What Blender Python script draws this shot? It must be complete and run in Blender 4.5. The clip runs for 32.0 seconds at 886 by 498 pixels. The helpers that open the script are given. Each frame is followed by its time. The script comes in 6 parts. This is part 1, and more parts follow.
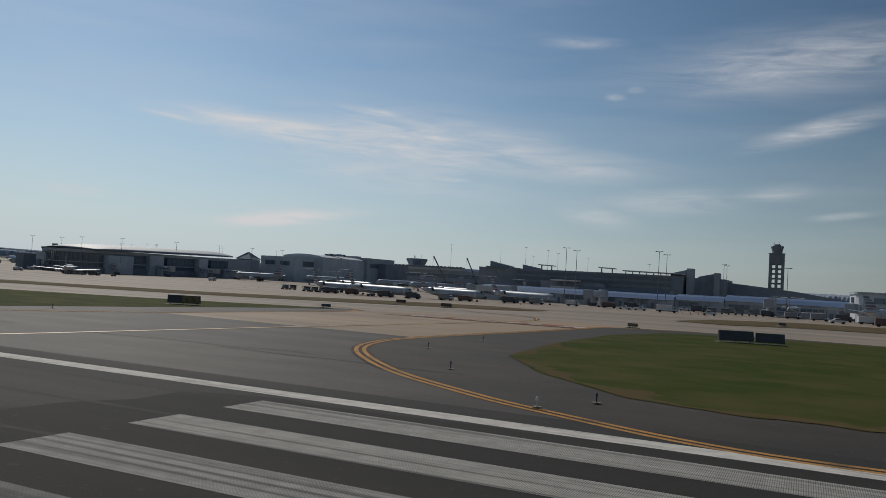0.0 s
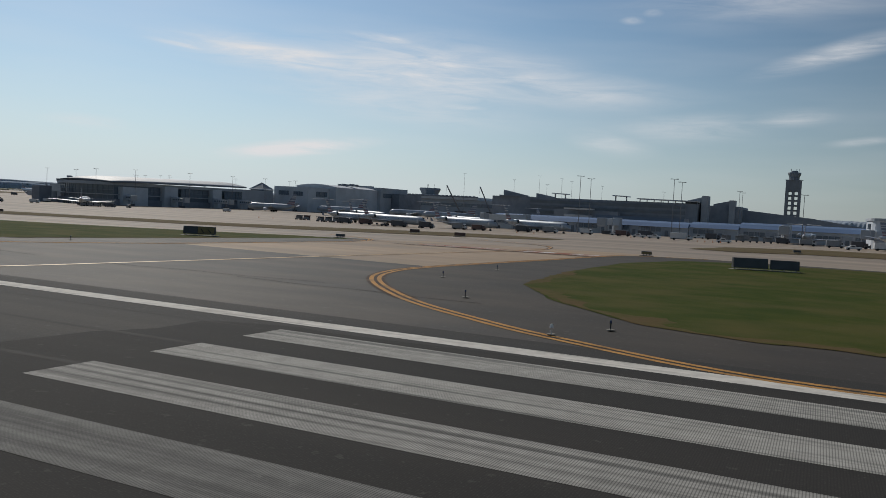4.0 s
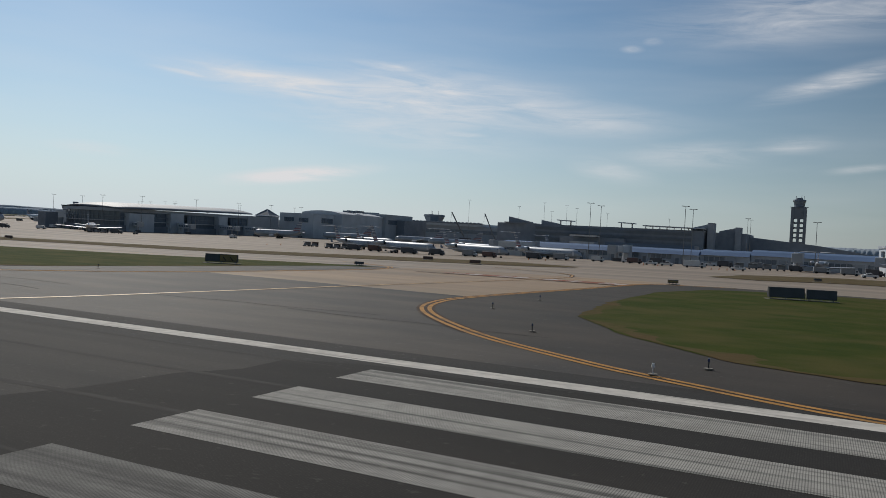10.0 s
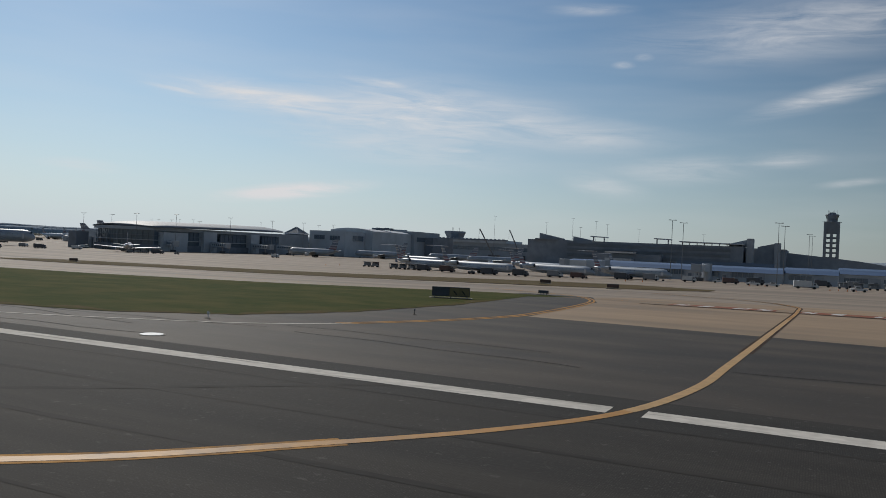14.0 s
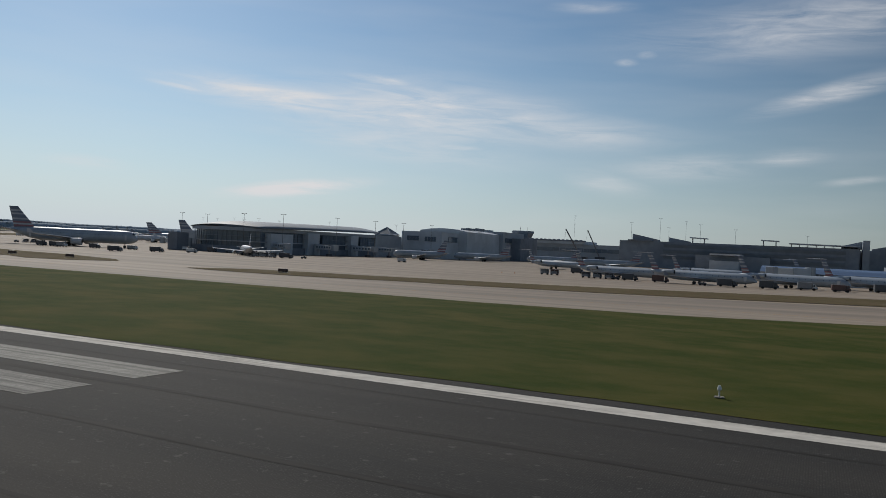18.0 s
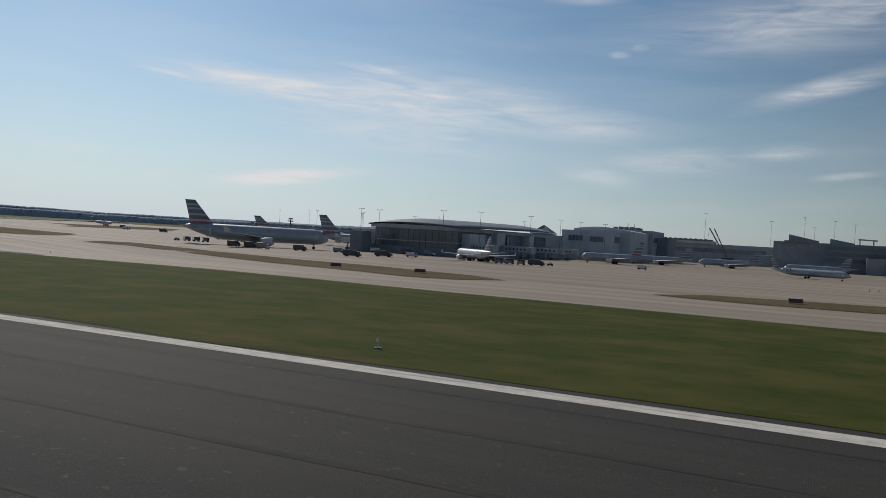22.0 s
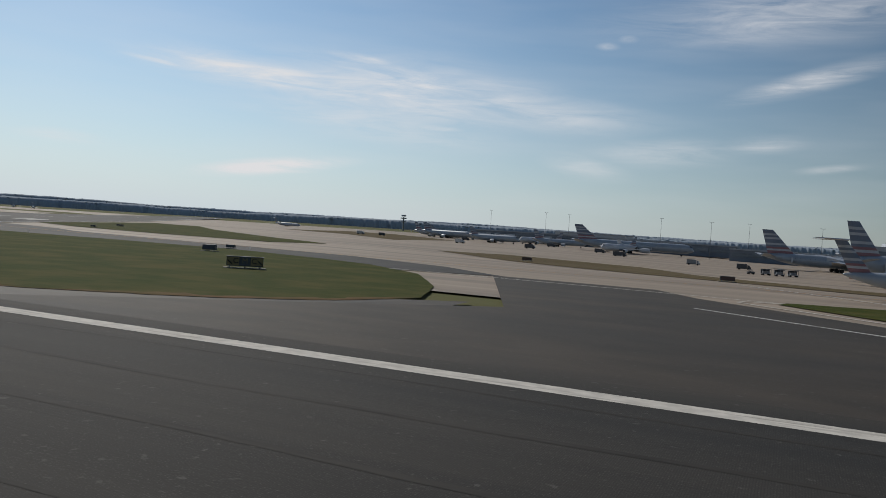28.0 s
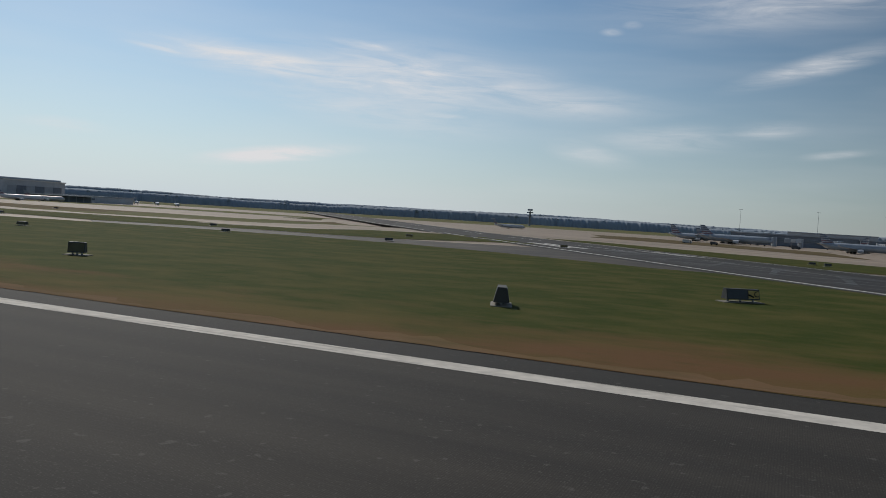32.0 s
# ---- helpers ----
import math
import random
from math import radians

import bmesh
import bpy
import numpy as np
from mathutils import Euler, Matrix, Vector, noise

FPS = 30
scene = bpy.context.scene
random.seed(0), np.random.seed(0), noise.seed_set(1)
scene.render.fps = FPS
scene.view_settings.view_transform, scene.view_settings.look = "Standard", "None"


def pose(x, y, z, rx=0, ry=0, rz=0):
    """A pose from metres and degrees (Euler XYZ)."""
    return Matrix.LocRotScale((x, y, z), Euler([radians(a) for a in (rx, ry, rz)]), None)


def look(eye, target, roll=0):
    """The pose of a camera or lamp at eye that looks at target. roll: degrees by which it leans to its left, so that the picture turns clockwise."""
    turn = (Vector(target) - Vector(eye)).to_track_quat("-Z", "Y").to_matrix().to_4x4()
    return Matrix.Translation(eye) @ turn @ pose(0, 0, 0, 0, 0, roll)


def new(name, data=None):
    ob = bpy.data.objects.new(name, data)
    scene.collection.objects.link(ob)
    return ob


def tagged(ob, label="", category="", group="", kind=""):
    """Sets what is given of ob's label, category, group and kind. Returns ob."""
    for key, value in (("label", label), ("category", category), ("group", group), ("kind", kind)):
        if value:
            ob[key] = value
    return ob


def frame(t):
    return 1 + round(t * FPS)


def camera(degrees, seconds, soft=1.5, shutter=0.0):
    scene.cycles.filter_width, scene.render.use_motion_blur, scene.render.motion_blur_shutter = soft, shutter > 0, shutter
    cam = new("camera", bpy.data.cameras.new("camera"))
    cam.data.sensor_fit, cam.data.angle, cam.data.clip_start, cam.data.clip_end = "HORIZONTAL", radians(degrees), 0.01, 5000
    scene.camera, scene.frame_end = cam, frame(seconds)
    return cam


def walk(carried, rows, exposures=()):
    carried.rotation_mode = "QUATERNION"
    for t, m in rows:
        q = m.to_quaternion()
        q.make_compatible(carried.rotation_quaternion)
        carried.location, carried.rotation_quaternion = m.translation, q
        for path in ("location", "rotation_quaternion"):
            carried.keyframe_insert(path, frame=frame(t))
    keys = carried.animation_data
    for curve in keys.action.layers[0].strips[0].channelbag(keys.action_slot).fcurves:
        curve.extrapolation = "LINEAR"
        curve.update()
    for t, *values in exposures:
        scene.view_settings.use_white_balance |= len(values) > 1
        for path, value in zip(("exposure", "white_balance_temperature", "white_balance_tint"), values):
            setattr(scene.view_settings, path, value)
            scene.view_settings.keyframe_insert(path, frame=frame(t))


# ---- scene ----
cam = camera(59.0, 32.0, soft=0.75)

PATH = [
    (0, pose(0.00, 0.73, 2.82, 92.16, -3.25, 24.84)),
    (0.5, pose(-0.04, 0.73, 2.82, 88.93, -3.46, 25.16)),
    (1, pose(-0.03, 0.73, 2.82, 85.83, -3.23, 25.46)),
    (1.5, pose(-0.04, 0.73, 2.82, 84.46, -2.94, 25.64)),
    (2, pose(-0.05, 0.73, 2.82, 85.45, -2.89, 25.75)),
    (2.5, pose(-0.04, 0.73, 2.82, 86.04, -2.96, 25.83)),
    (3, pose(-0.04, 0.73, 2.82, 86.46, -2.88, 25.84)),
    (3.5, pose(-0.04, 0.73, 2.82, 86.74, -2.84, 25.82)),
    (4, pose(-0.04, 0.73, 2.82, 86.94, -2.85, 25.81)),
    (4.5, pose(-0.04, 0.73, 2.82, 87.06, -2.90, 25.81)),
    (5, pose(-0.05, 0.73, 2.82, 87.16, -2.92, 25.83)),
    (5.5, pose(-0.04, 0.73, 2.82, 87.28, -2.85, 25.85)),
    (6, pose(-0.04, 0.72, 2.82, 87.42, -2.68, 25.90)),
    (6.5, pose(-0.10, 0.72, 2.82, 87.54, -2.87, 25.89)),
    (7, pose(-0.17, 0.72, 2.82, 87.66, -3.02, 25.89)),
    (7.5, pose(-0.26, 0.72, 2.82, 87.69, -3.06, 25.88)),
    (8, pose(-0.40, 0.72, 2.82, 87.79, -2.86, 25.86)),
    (8.5, pose(-0.66, 0.75, 2.82, 88.05, -3.04, 25.84)),
    (9, pose(-1.04, 0.74, 2.82, 88.32, -3.10, 25.84)),
    (9.5, pose(-1.64, 0.77, 2.82, 88.60, -3.13, 25.89)),
    (10, pose(-2.54, 0.84, 2.82, 88.87, -2.93, 25.91)),
    (10.5, pose(-3.85, 0.89, 2.82, 89.27, -2.81, 25.78)),
    (11, pose(-5.60, 0.89, 2.82, 89.54, -3.05, 25.72)),
    (11.5, pose(-7.85, 0.92, 2.82, 89.86, -3.07, 25.66)),
    (12, pose(-10.52, 0.96, 2.82, 90.06, -3.14, 25.63)),
    (12.5, pose(-13.58, 1.03, 2.82, 90.13, -3.00, 25.66)),
    (13, pose(-17.15, 1.08, 2.82, 90.14, -2.54, 25.67)),
    (13.5, pose(-21.23, 1.09, 2.82, 90.16, -2.65, 25.54)),
    (14, pose(-25.80, 1.12, 2.82, 90.03, -2.62, 25.44)),
    (14.5, pose(-30.81, 1.14, 2.82, 89.99, -2.64, 25.35)),
    (15, pose(-36.23, 1.20, 2.82, 89.94, -2.55, 25.33)),
    (15.5, pose(-42.08, 1.30, 2.82, 89.88, -2.39, 25.38)),
    (16, pose(-48.37, 1.40, 2.82, 89.83, -2.29, 25.45)),
    (16.5, pose(-55.11, 1.45, 2.82, 89.80, -2.41, 25.53)),
    (17, pose(-62.33, 1.45, 2.82, 89.79, -2.76, 25.59)),
    (17.5, pose(-70.03, 1.44, 2.82, 89.83, -2.86, 25.59)),
    (18, pose(-78.34, 1.41, 2.82, 89.83, -2.75, 25.60)),
    (18.5, pose(-87.14, 1.40, 2.82, 89.89, -2.85, 25.59)),
    (19, pose(-96.45, 1.39, 2.82, 89.91, -2.83, 25.55)),
    (19.5, pose(-106.25, 1.41, 2.82, 89.93, -2.91, 25.50)),
    (20, pose(-116.54, 1.42, 2.82, 89.79, -2.68, 25.44)),
    (20.5, pose(-127.29, 1.43, 2.82, 89.63, -2.89, 25.32)),
    (21, pose(-138.50, 1.42, 2.82, 89.45, -3.07, 25.13)),
    (21.5, pose(-150.15, 1.45, 2.82, 89.34, -3.25, 25.03)),
    (22, pose(-162.23, 1.49, 2.82, 89.18, -3.38, 24.95)),
    (22.5, pose(-174.73, 1.51, 2.82, 89.20, -3.60, 24.82)),
    (23, pose(-187.66, 1.55, 2.82, 89.07, -3.85, 24.61)),
    (23.5, pose(-201.00, 1.62, 2.82, 88.73, -3.99, 24.47)),
    (24, pose(-214.75, 1.70, 2.82, 88.42, -3.77, 24.43)),
    (24.5, pose(-228.93, 1.78, 2.82, 88.22, -3.49, 24.45)),
    (25, pose(-243.53, 1.78, 2.82, 88.02, -3.47, 24.56)),
    (25.5, pose(-258.57, 1.79, 2.82, 87.76, -3.37, 24.65)),
    (26, pose(-274.04, 1.81, 2.82, 87.73, -3.57, 24.74)),
    (26.5, pose(-289.95, 1.79, 2.82, 87.89, -3.88, 24.80)),
    (27, pose(-306.30, 1.75, 2.82, 88.10, -3.98, 24.65)),
    (27.5, pose(-323.10, 1.68, 2.82, 88.36, -3.87, 24.35)),
    (28, pose(-340.34, 1.60, 2.82, 88.54, -3.67, 24.04)),
    (28.5, pose(-358.01, 1.52, 2.82, 88.53, -3.48, 23.89)),
    (29, pose(-376.08, 1.44, 2.82, 88.31, -3.30, 23.92)),
    (29.5, pose(-394.53, 1.36, 2.82, 88.23, -3.30, 23.93)),
    (30, pose(-413.32, 1.32, 2.82, 88.37, -3.22, 23.90)),
    (30.5, pose(-432.37, 1.72, 2.82, 87.85, -3.89, 23.42)),
    (31, pose(-451.63, 2.15, 2.82, 88.22, -5.13, 23.61)),
    (31.5, pose(-470.98, 2.22, 2.82, 87.20, -4.20, 23.97)),
    (32, pose(-490.30, 2.15, 2.82, 87.60, -3.50, 24.31)),
]
walk(cam, PATH, [(0, -0.22), (0.6, -0.1), (1.2, 0.0), (9, 0.0), (12, -0.06), (20, -0.05), (25, 0.03), (29, 0.02), (31, -0.08), (32, 0.0)])


SKY, SUN, HAZE = 0.070, 2.6, 0.88

# ---- world, sun ----
SUN_AZ, SUN_EL = 52.0, 36.0          # degrees, from +y towards -x
w = bpy.data.worlds.new("sky")
scene.world = w
w.use_nodes = True
wt = w.node_tree
wt.nodes.clear()


def wm(op, a, b=None, c=None, clamp=False):
    n = wt.nodes.new("ShaderNodeMath")
    n.operation, n.use_clamp = op, clamp
    for i, v in enumerate((a, b, c)):
        if v is None:
            continue
        if isinstance(v, (int, float)):
            n.inputs[i].default_value = v
        else:
            wt.links.new(v, n.inputs[i])
    return n.outputs[0]


sky = wt.nodes.new("ShaderNodeTexSky")
sky.sky_type, sky.sun_disc = "NISHITA", False
sky.sun_elevation, sky.sun_rotation = radians(SUN_EL), radians(-SUN_AZ)
sky.altitude, sky.air_density, sky.dust_density, sky.ozone_density = 200, 1.0, 0.35, 2.0
tc = wt.nodes.new("ShaderNodeTexCoord")
sep = wt.nodes.new("ShaderNodeSeparateXYZ")
wt.links.new(tc.outputs["Generated"], sep.inputs[0])
DEG = 57.29578
az = wm("MULTIPLY", wm("ARCTAN2", wm("MULTIPLY", sep.outputs[0], -1.0), sep.outputs[1]), DEG)
el = wm("MULTIPLY", wm("ARCSINE", sep.outputs[2]), DEG)
comb = wt.nodes.new("ShaderNodeCombineXYZ")
# streaks run along a slant that falls to the right
wt.links.new(wm("MULTIPLY", wm("ADD", az, wm("MULTIPLY", el, 1.0)), 0.16), comb.inputs[0])
wt.links.new(wm("MULTIPLY", wm("ADD", el, wm("MULTIPLY", az, -0.03)), 1.15), comb.inputs[1])
fib = wt.nodes.new("ShaderNodeTexNoise")
fib.inputs["Scale"].default_value, fib.inputs["Detail"].default_value, fib.inputs["Roughness"].default_value = 0.9, 7, 0.62
fib.inputs["Distortion"].default_value = 0.6
wt.links.new(comb.outputs[0], fib.inputs["Vector"])
soft = wt.nodes.new("ShaderNodeTexNoise")
soft.inputs["Scale"].default_value, soft.inputs["Detail"].default_value = 0.35, 3
wt.links.new(comb.outputs[0], soft.inputs["Vector"])
fibre = fib.outputs[0]
total = None
# azimuth, elevation, half length, half height, slope, strength
CLOUDS = [(37.5, 10.0, 8.5, 1.2, 0.06, 0.75), (28.0, 9.6, 11.0, 2.6, 0.03, 0.62), (19.0, 9.0, 9.0, 1.5, 0.08, 0.45),
          (30.5, 11.7, 3.0, 0.45, 0.08, 0.55), (36.5, 3.7, 5.2, 0.6, -0.13, 1.25), (25.0, 7.25, 2.6, 0.3, 0.02, 0.5),
          (-0.6, 11.2, 5.2, 0.75, -0.25, 0.5), (1.0, 15.6, 12.5, 2.2, -0.06, 0.36), (22.0, 10.0, 7.0, 1.6, 0.1, 0.4), (13.0, 13.5, 0.9, 0.3, 0.0, 0.28),
          (11.6, 14.0, 0.9, 0.35, 0.0, 0.3), (14.0, 5.0, 3.0, 0.9, 0.15, 0.32), (8.5, 6.3, 5.5, 1.0, -0.05, 0.3),
          (2.4, 7.0, 2.8, 0.6, -0.05, 0.34), (-2.0, 5.5, 2.2, 0.3, -0.1, 0.25), (50.3, 4.5, 2.5, 0.5, 0.0, 0.35),
          (30.0, 7.6, 10.0, 1.8, 0.1, 0.35), (44.5, 10.1, 2.6, 0.25, 0.1, 0.5), (15.5, 17.2, 3.0, 0.4, 0.0, 0.3)]
for ca, ce, ha, he, sl, st in CLOUDS:
    du = wm("SUBTRACT", az, ca)
    dv = wm("SUBTRACT", wm("SUBTRACT", el, ce), wm("MULTIPLY", du, sl))
    q = wm("ADD", wm("POWER", wm("ABSOLUTE", wm("MULTIPLY", du, 1.0 / ha)), 2.0), wm("POWER", wm("ABSOLUTE", wm("MULTIPLY", dv, 1.0 / he)), 2.0))
    m = wm("MULTIPLY", wm("POWER", wm("SUBTRACT", 1.35, wm("SQRT", q), clamp=True), 1.6), st)
    total = m if total is None else wm("MAXIMUM", total, m)
ramp = wm("MULTIPLY", wm("SUBTRACT", fibre, 0.33), 3.2, clamp=True)
cirrus = wm("MULTIPLY", wm("MULTIPLY", total, wm("ADD", wm("MULTIPLY", ramp, 0.82), 0.18)), 1.3, clamp=True)
veil = wm("MULTIPLY", wm("SUBTRACT", soft.outputs[0], 0.42, clamp=True), 0.34)
cover = wm("ADD", cirrus, veil, clamp=True)
# thin haze towards the horizon
haze = wm("POWER", wm("SUBTRACT", 1.0, wm("MULTIPLY", wm("ABSOLUTE", el), 1 / 17.0), clamp=True), 1.7)
mixh = wt.nodes.new("ShaderNodeMix")
mixh.data_type = "RGBA"
wt.links.new(sky.outputs[0], mixh.inputs["A"])
mixh.inputs["B"].default_value = (8.1, 8.3, 9.1, 1)
# brighter and hazier towards the sun, deeper away from it
side = wm("MAXIMUM", wm("ADD", 0.17, wm("MULTIPLY", wm("COSINE", wm("MULTIPLY", wm("SUBTRACT", az, SUN_AZ), 1 / DEG)), 0.885)), 0.6)
wt.links.new(wm("MULTIPLY", haze, wm("MULTIPLY", side, HAZE), clamp=True), mixh.inputs["Factor"])
tone = wt.nodes.new("ShaderNodeVectorMath")
tone.operation = "MULTIPLY"
tone.inputs[1].default_value = (0.882, 1.0, 1.035)
wt.links.new(mixh.outputs["Result"], tone.inputs[0])
deep = wt.nodes.new("ShaderNodeVectorMath")
deep.operation = "SCALE"
wt.links.new(tone.outputs[0], deep.inputs[0])
wt.links.new(side, deep.inputs["Scale"])
mixc = wt.nodes.new("ShaderNodeMix")
mixc.data_type = "RGBA"
wt.links.new(cover, mixc.inputs["Factor"])
wt.links.new(deep.outputs[0], mixc.inputs["A"])
mixc.inputs["B"].default_value = (10.2, 10.2, 10.4, 1)
bg = wt.nodes.new("ShaderNodeBackground")
bg.inputs[1].default_value = SKY
wt.links.new(mixc.outputs["Result"], bg.inputs[0])
wo = wt.nodes.new("ShaderNodeOutputWorld")
wt.links.new(bg.outputs[0], wo.inputs[0])
sun_data = bpy.data.lights.new("sun", "SUN")
sun_data.energy, sun_data.angle, sun_data.color = SUN, radians(0.53), (1.0, 0.94, 0.85)
sun = new("sun", sun_data)
sun.matrix_world = look((0, 0, 300), (300 * math.sin(radians(SUN_AZ)) * math.cos(radians(SUN_EL)),
                                      -300 * math.cos(radians(SUN_AZ)) * math.cos(radians(SUN_EL)),
                                      300 - 300 * math.sin(radians(SUN_EL))))

# ---- materials ----
def material(name, base, other=None, scale=1.0, rough=0.7, metal=0.0, detail=4.0, bump=0.0, bump_scale=None,
             spread=(0.35, 0.65), third=None, third_scale=0.1, third_amount=0.5, stretch=(1, 1, 1), spec=0.5, vary=0.0):
    m = bpy.data.materials.new(name)
    m.use_nodes = True
    t = m.node_tree
    b = t.nodes["Principled BSDF"]
    b.inputs["Roughness"].default_value, b.inputs["Metallic"].default_value = rough, metal
    b.inputs["Specular IOR Level"].default_value = spec
    co = t.nodes.new("ShaderNodeTexCoord")
    mp = t.nodes.new("ShaderNodeMapping")
    mp.inputs["Scale"].default_value = stretch
    t.links.new(co.outputs["Object"], mp.inputs[0])

    def grain(sc, de, sp):
        n = t.nodes.new("ShaderNodeTexNoise")
        n.inputs["Scale"].default_value, n.inputs["Detail"].default_value = sc, de
        t.links.new(mp.outputs[0], n.inputs["Vector"])
        r = t.nodes.new("ShaderNodeMapRange")
        r.inputs[1].default_value, r.inputs[2].default_value = sp
        t.links.new(n.outputs[0], r.inputs[0])
        return r.outputs[0], n.outputs[0]

    def mix(f, a, c):
        x = t.nodes.new("ShaderNodeMix")
        x.data_type = "RGBA"
        if isinstance(f, float):
            x.inputs["Factor"].default_value = f
        else:
            t.links.new(f, x.inputs["Factor"])
        for k, v in (("A", a), ("B", c)):
            if isinstance(v, tuple):
                x.inputs[k].default_value = (*v, 1)
            else:
                t.links.new(v, x.inputs[k])
        return x.outputs["Result"]

    if other is None:
        other = tuple(c * 0.86 for c in base)
    f, raw = grain(scale, detail, spread)
    col = mix(f, base, other)
    if third:
        g2, _ = grain(third_scale, 3.0, (0.42, 0.7))
        mm = t.nodes.new("ShaderNodeMath")
        mm.operation = "MULTIPLY"
        mm.inputs[1].default_value = third_amount
        t.links.new(g2, mm.inputs[0])
        col = mix(mm.outputs[0], col, third)
    if vary:
        oi = t.nodes.new("ShaderNodeObjectInfo")
        hv = t.nodes.new("ShaderNodeHueSaturation")
        r = t.nodes.new("ShaderNodeMapRange")
        r.inputs[3].default_value, r.inputs[4].default_value = 1 - vary, 1 + vary
        t.links.new(oi.outputs["Random"], r.inputs[0])
        t.links.new(r.outputs[0], hv.inputs["Value"])
        t.links.new(col, hv.inputs["Color"])
        col = hv.outputs[0]
    t.links.new(col, b.inputs["Base Color"])
    if bump:
        _, raw2 = grain(bump_scale or scale * 4, 5.0, (0.3, 0.7))
        bp = t.nodes.new("ShaderNodeBump")
        bp.inputs["Strength"].default_value = bump
        bp.inputs["Distance"].default_value = 0.02
        t.links.new(raw2, bp.inputs["Height"])
        t.links.new(bp.outputs[0], b.inputs["Normal"])
    return m


def worn_paint(name, paint, under, wear, stretch, rough=0.7):
    """Road paint, rubbed through to the asphalt in streaks along the wheels' way."""
    m = material(name, paint, tuple(c * 0.8 for c in paint), 3.0, 0.85, bump=0.05, stretch=(1, 1, 1), spec=0.12)
    t = m.node_tree
    b = t.nodes["Principled BSDF"]
    old = b.inputs["Base Color"].links[0].from_socket
    co = t.nodes.new("ShaderNodeTexCoord")
    mp = t.nodes.new("ShaderNodeMapping")
    mp.inputs["Scale"].default_value = stretch
    t.links.new(co.outputs["Object"], mp.inputs[0])
    n = t.nodes.new("ShaderNodeTexNoise")
    n.inputs["Scale"].default_value, n.inputs["Detail"].default_value, n.inputs["Roughness"].default_value = 1.0, 6, 0.65
    t.links.new(mp.outputs[0], n.inputs["Vector"])
    r = t.nodes.new("ShaderNodeMapRange")
    r.inputs[1].default_value, r.inputs[2].default_value = 0.62 - wear * 0.3, 0.78 - wear * 0.2
    r.inputs[4].default_value = 0.85
    t.links.new(n.outputs[0], r.inputs[0])
    x = t.nodes.new("ShaderNodeMix")
    x.data_type = "RGBA"
    t.links.new(r.outputs[0], x.inputs["Factor"])
    t.links.new(old, x.inputs["A"])
    x.inputs["B"].default_value = (*under, 1)
    t.links.new(x.outputs["Result"], b.inputs["Base Color"])
    return m


def paving(m, light, speck=0.3, grooves=0.0):
    """Pale aggregate specks, and saw-cut grooves across the runway."""
    t = m.node_tree
    b = t.nodes["Principled BSDF"]
    col = b.inputs["Base Color"].links[0].from_socket
    co = t.nodes.new("ShaderNodeTexCoord")

    def blend(f, a, c):
        x = t.nodes.new("ShaderNodeMix")
        x.data_type = "RGBA"
        t.links.new(f, x.inputs["Factor"])
        t.links.new(a, x.inputs["A"])
        x.inputs["B"].default_value = (*c, 1)
        return x.outputs["Result"]

    for sc, lo, hi, k in ((38.0, 0.56, 0.74, speck), (5.0, 0.66, 0.72, speck * 0.9)):
        n = t.nodes.new("ShaderNodeTexNoise")
        n.inputs["Scale"].default_value, n.inputs["Detail"].default_value = sc, 3.0
        t.links.new(co.outputs["Object"], n.inputs["Vector"])
        r = t.nodes.new("ShaderNodeMapRange")
        r.inputs[1].default_value, r.inputs[2].default_value, r.inputs[4].default_value = lo, hi, k
        t.links.new(n.outputs[0], r.inputs[0])
        col = blend(r.outputs[0], col, light)
    if grooves:
        sp = t.nodes.new("ShaderNodeSeparateXYZ")
        t.links.new(co.outputs["Object"], sp.inputs[0])
        w1 = t.nodes.new("ShaderNodeMath")
        w1.operation = "MULTIPLY"
        w1.inputs[1].default_value = 6.28319 / 0.036
        t.links.new(sp.outputs[0], w1.inputs[0])
        w2 = t.nodes.new("ShaderNodeMath")
        w2.operation = "SINE"
        t.links.new(w1.outputs[0], w2.inputs[0])
        r = t.nodes.new("ShaderNodeMapRange")
        r.inputs[1].default_value, r.inputs[2].default_value, r.inputs[4].default_value = 0.1, 0.8, grooves
        t.links.new(w2.outputs[0], r.inputs[0])
        col = blend(r.outputs[0], col, (0.018, 0.018, 0.018))
    t.links.new(col, b.inputs["Base Color"])
    return m


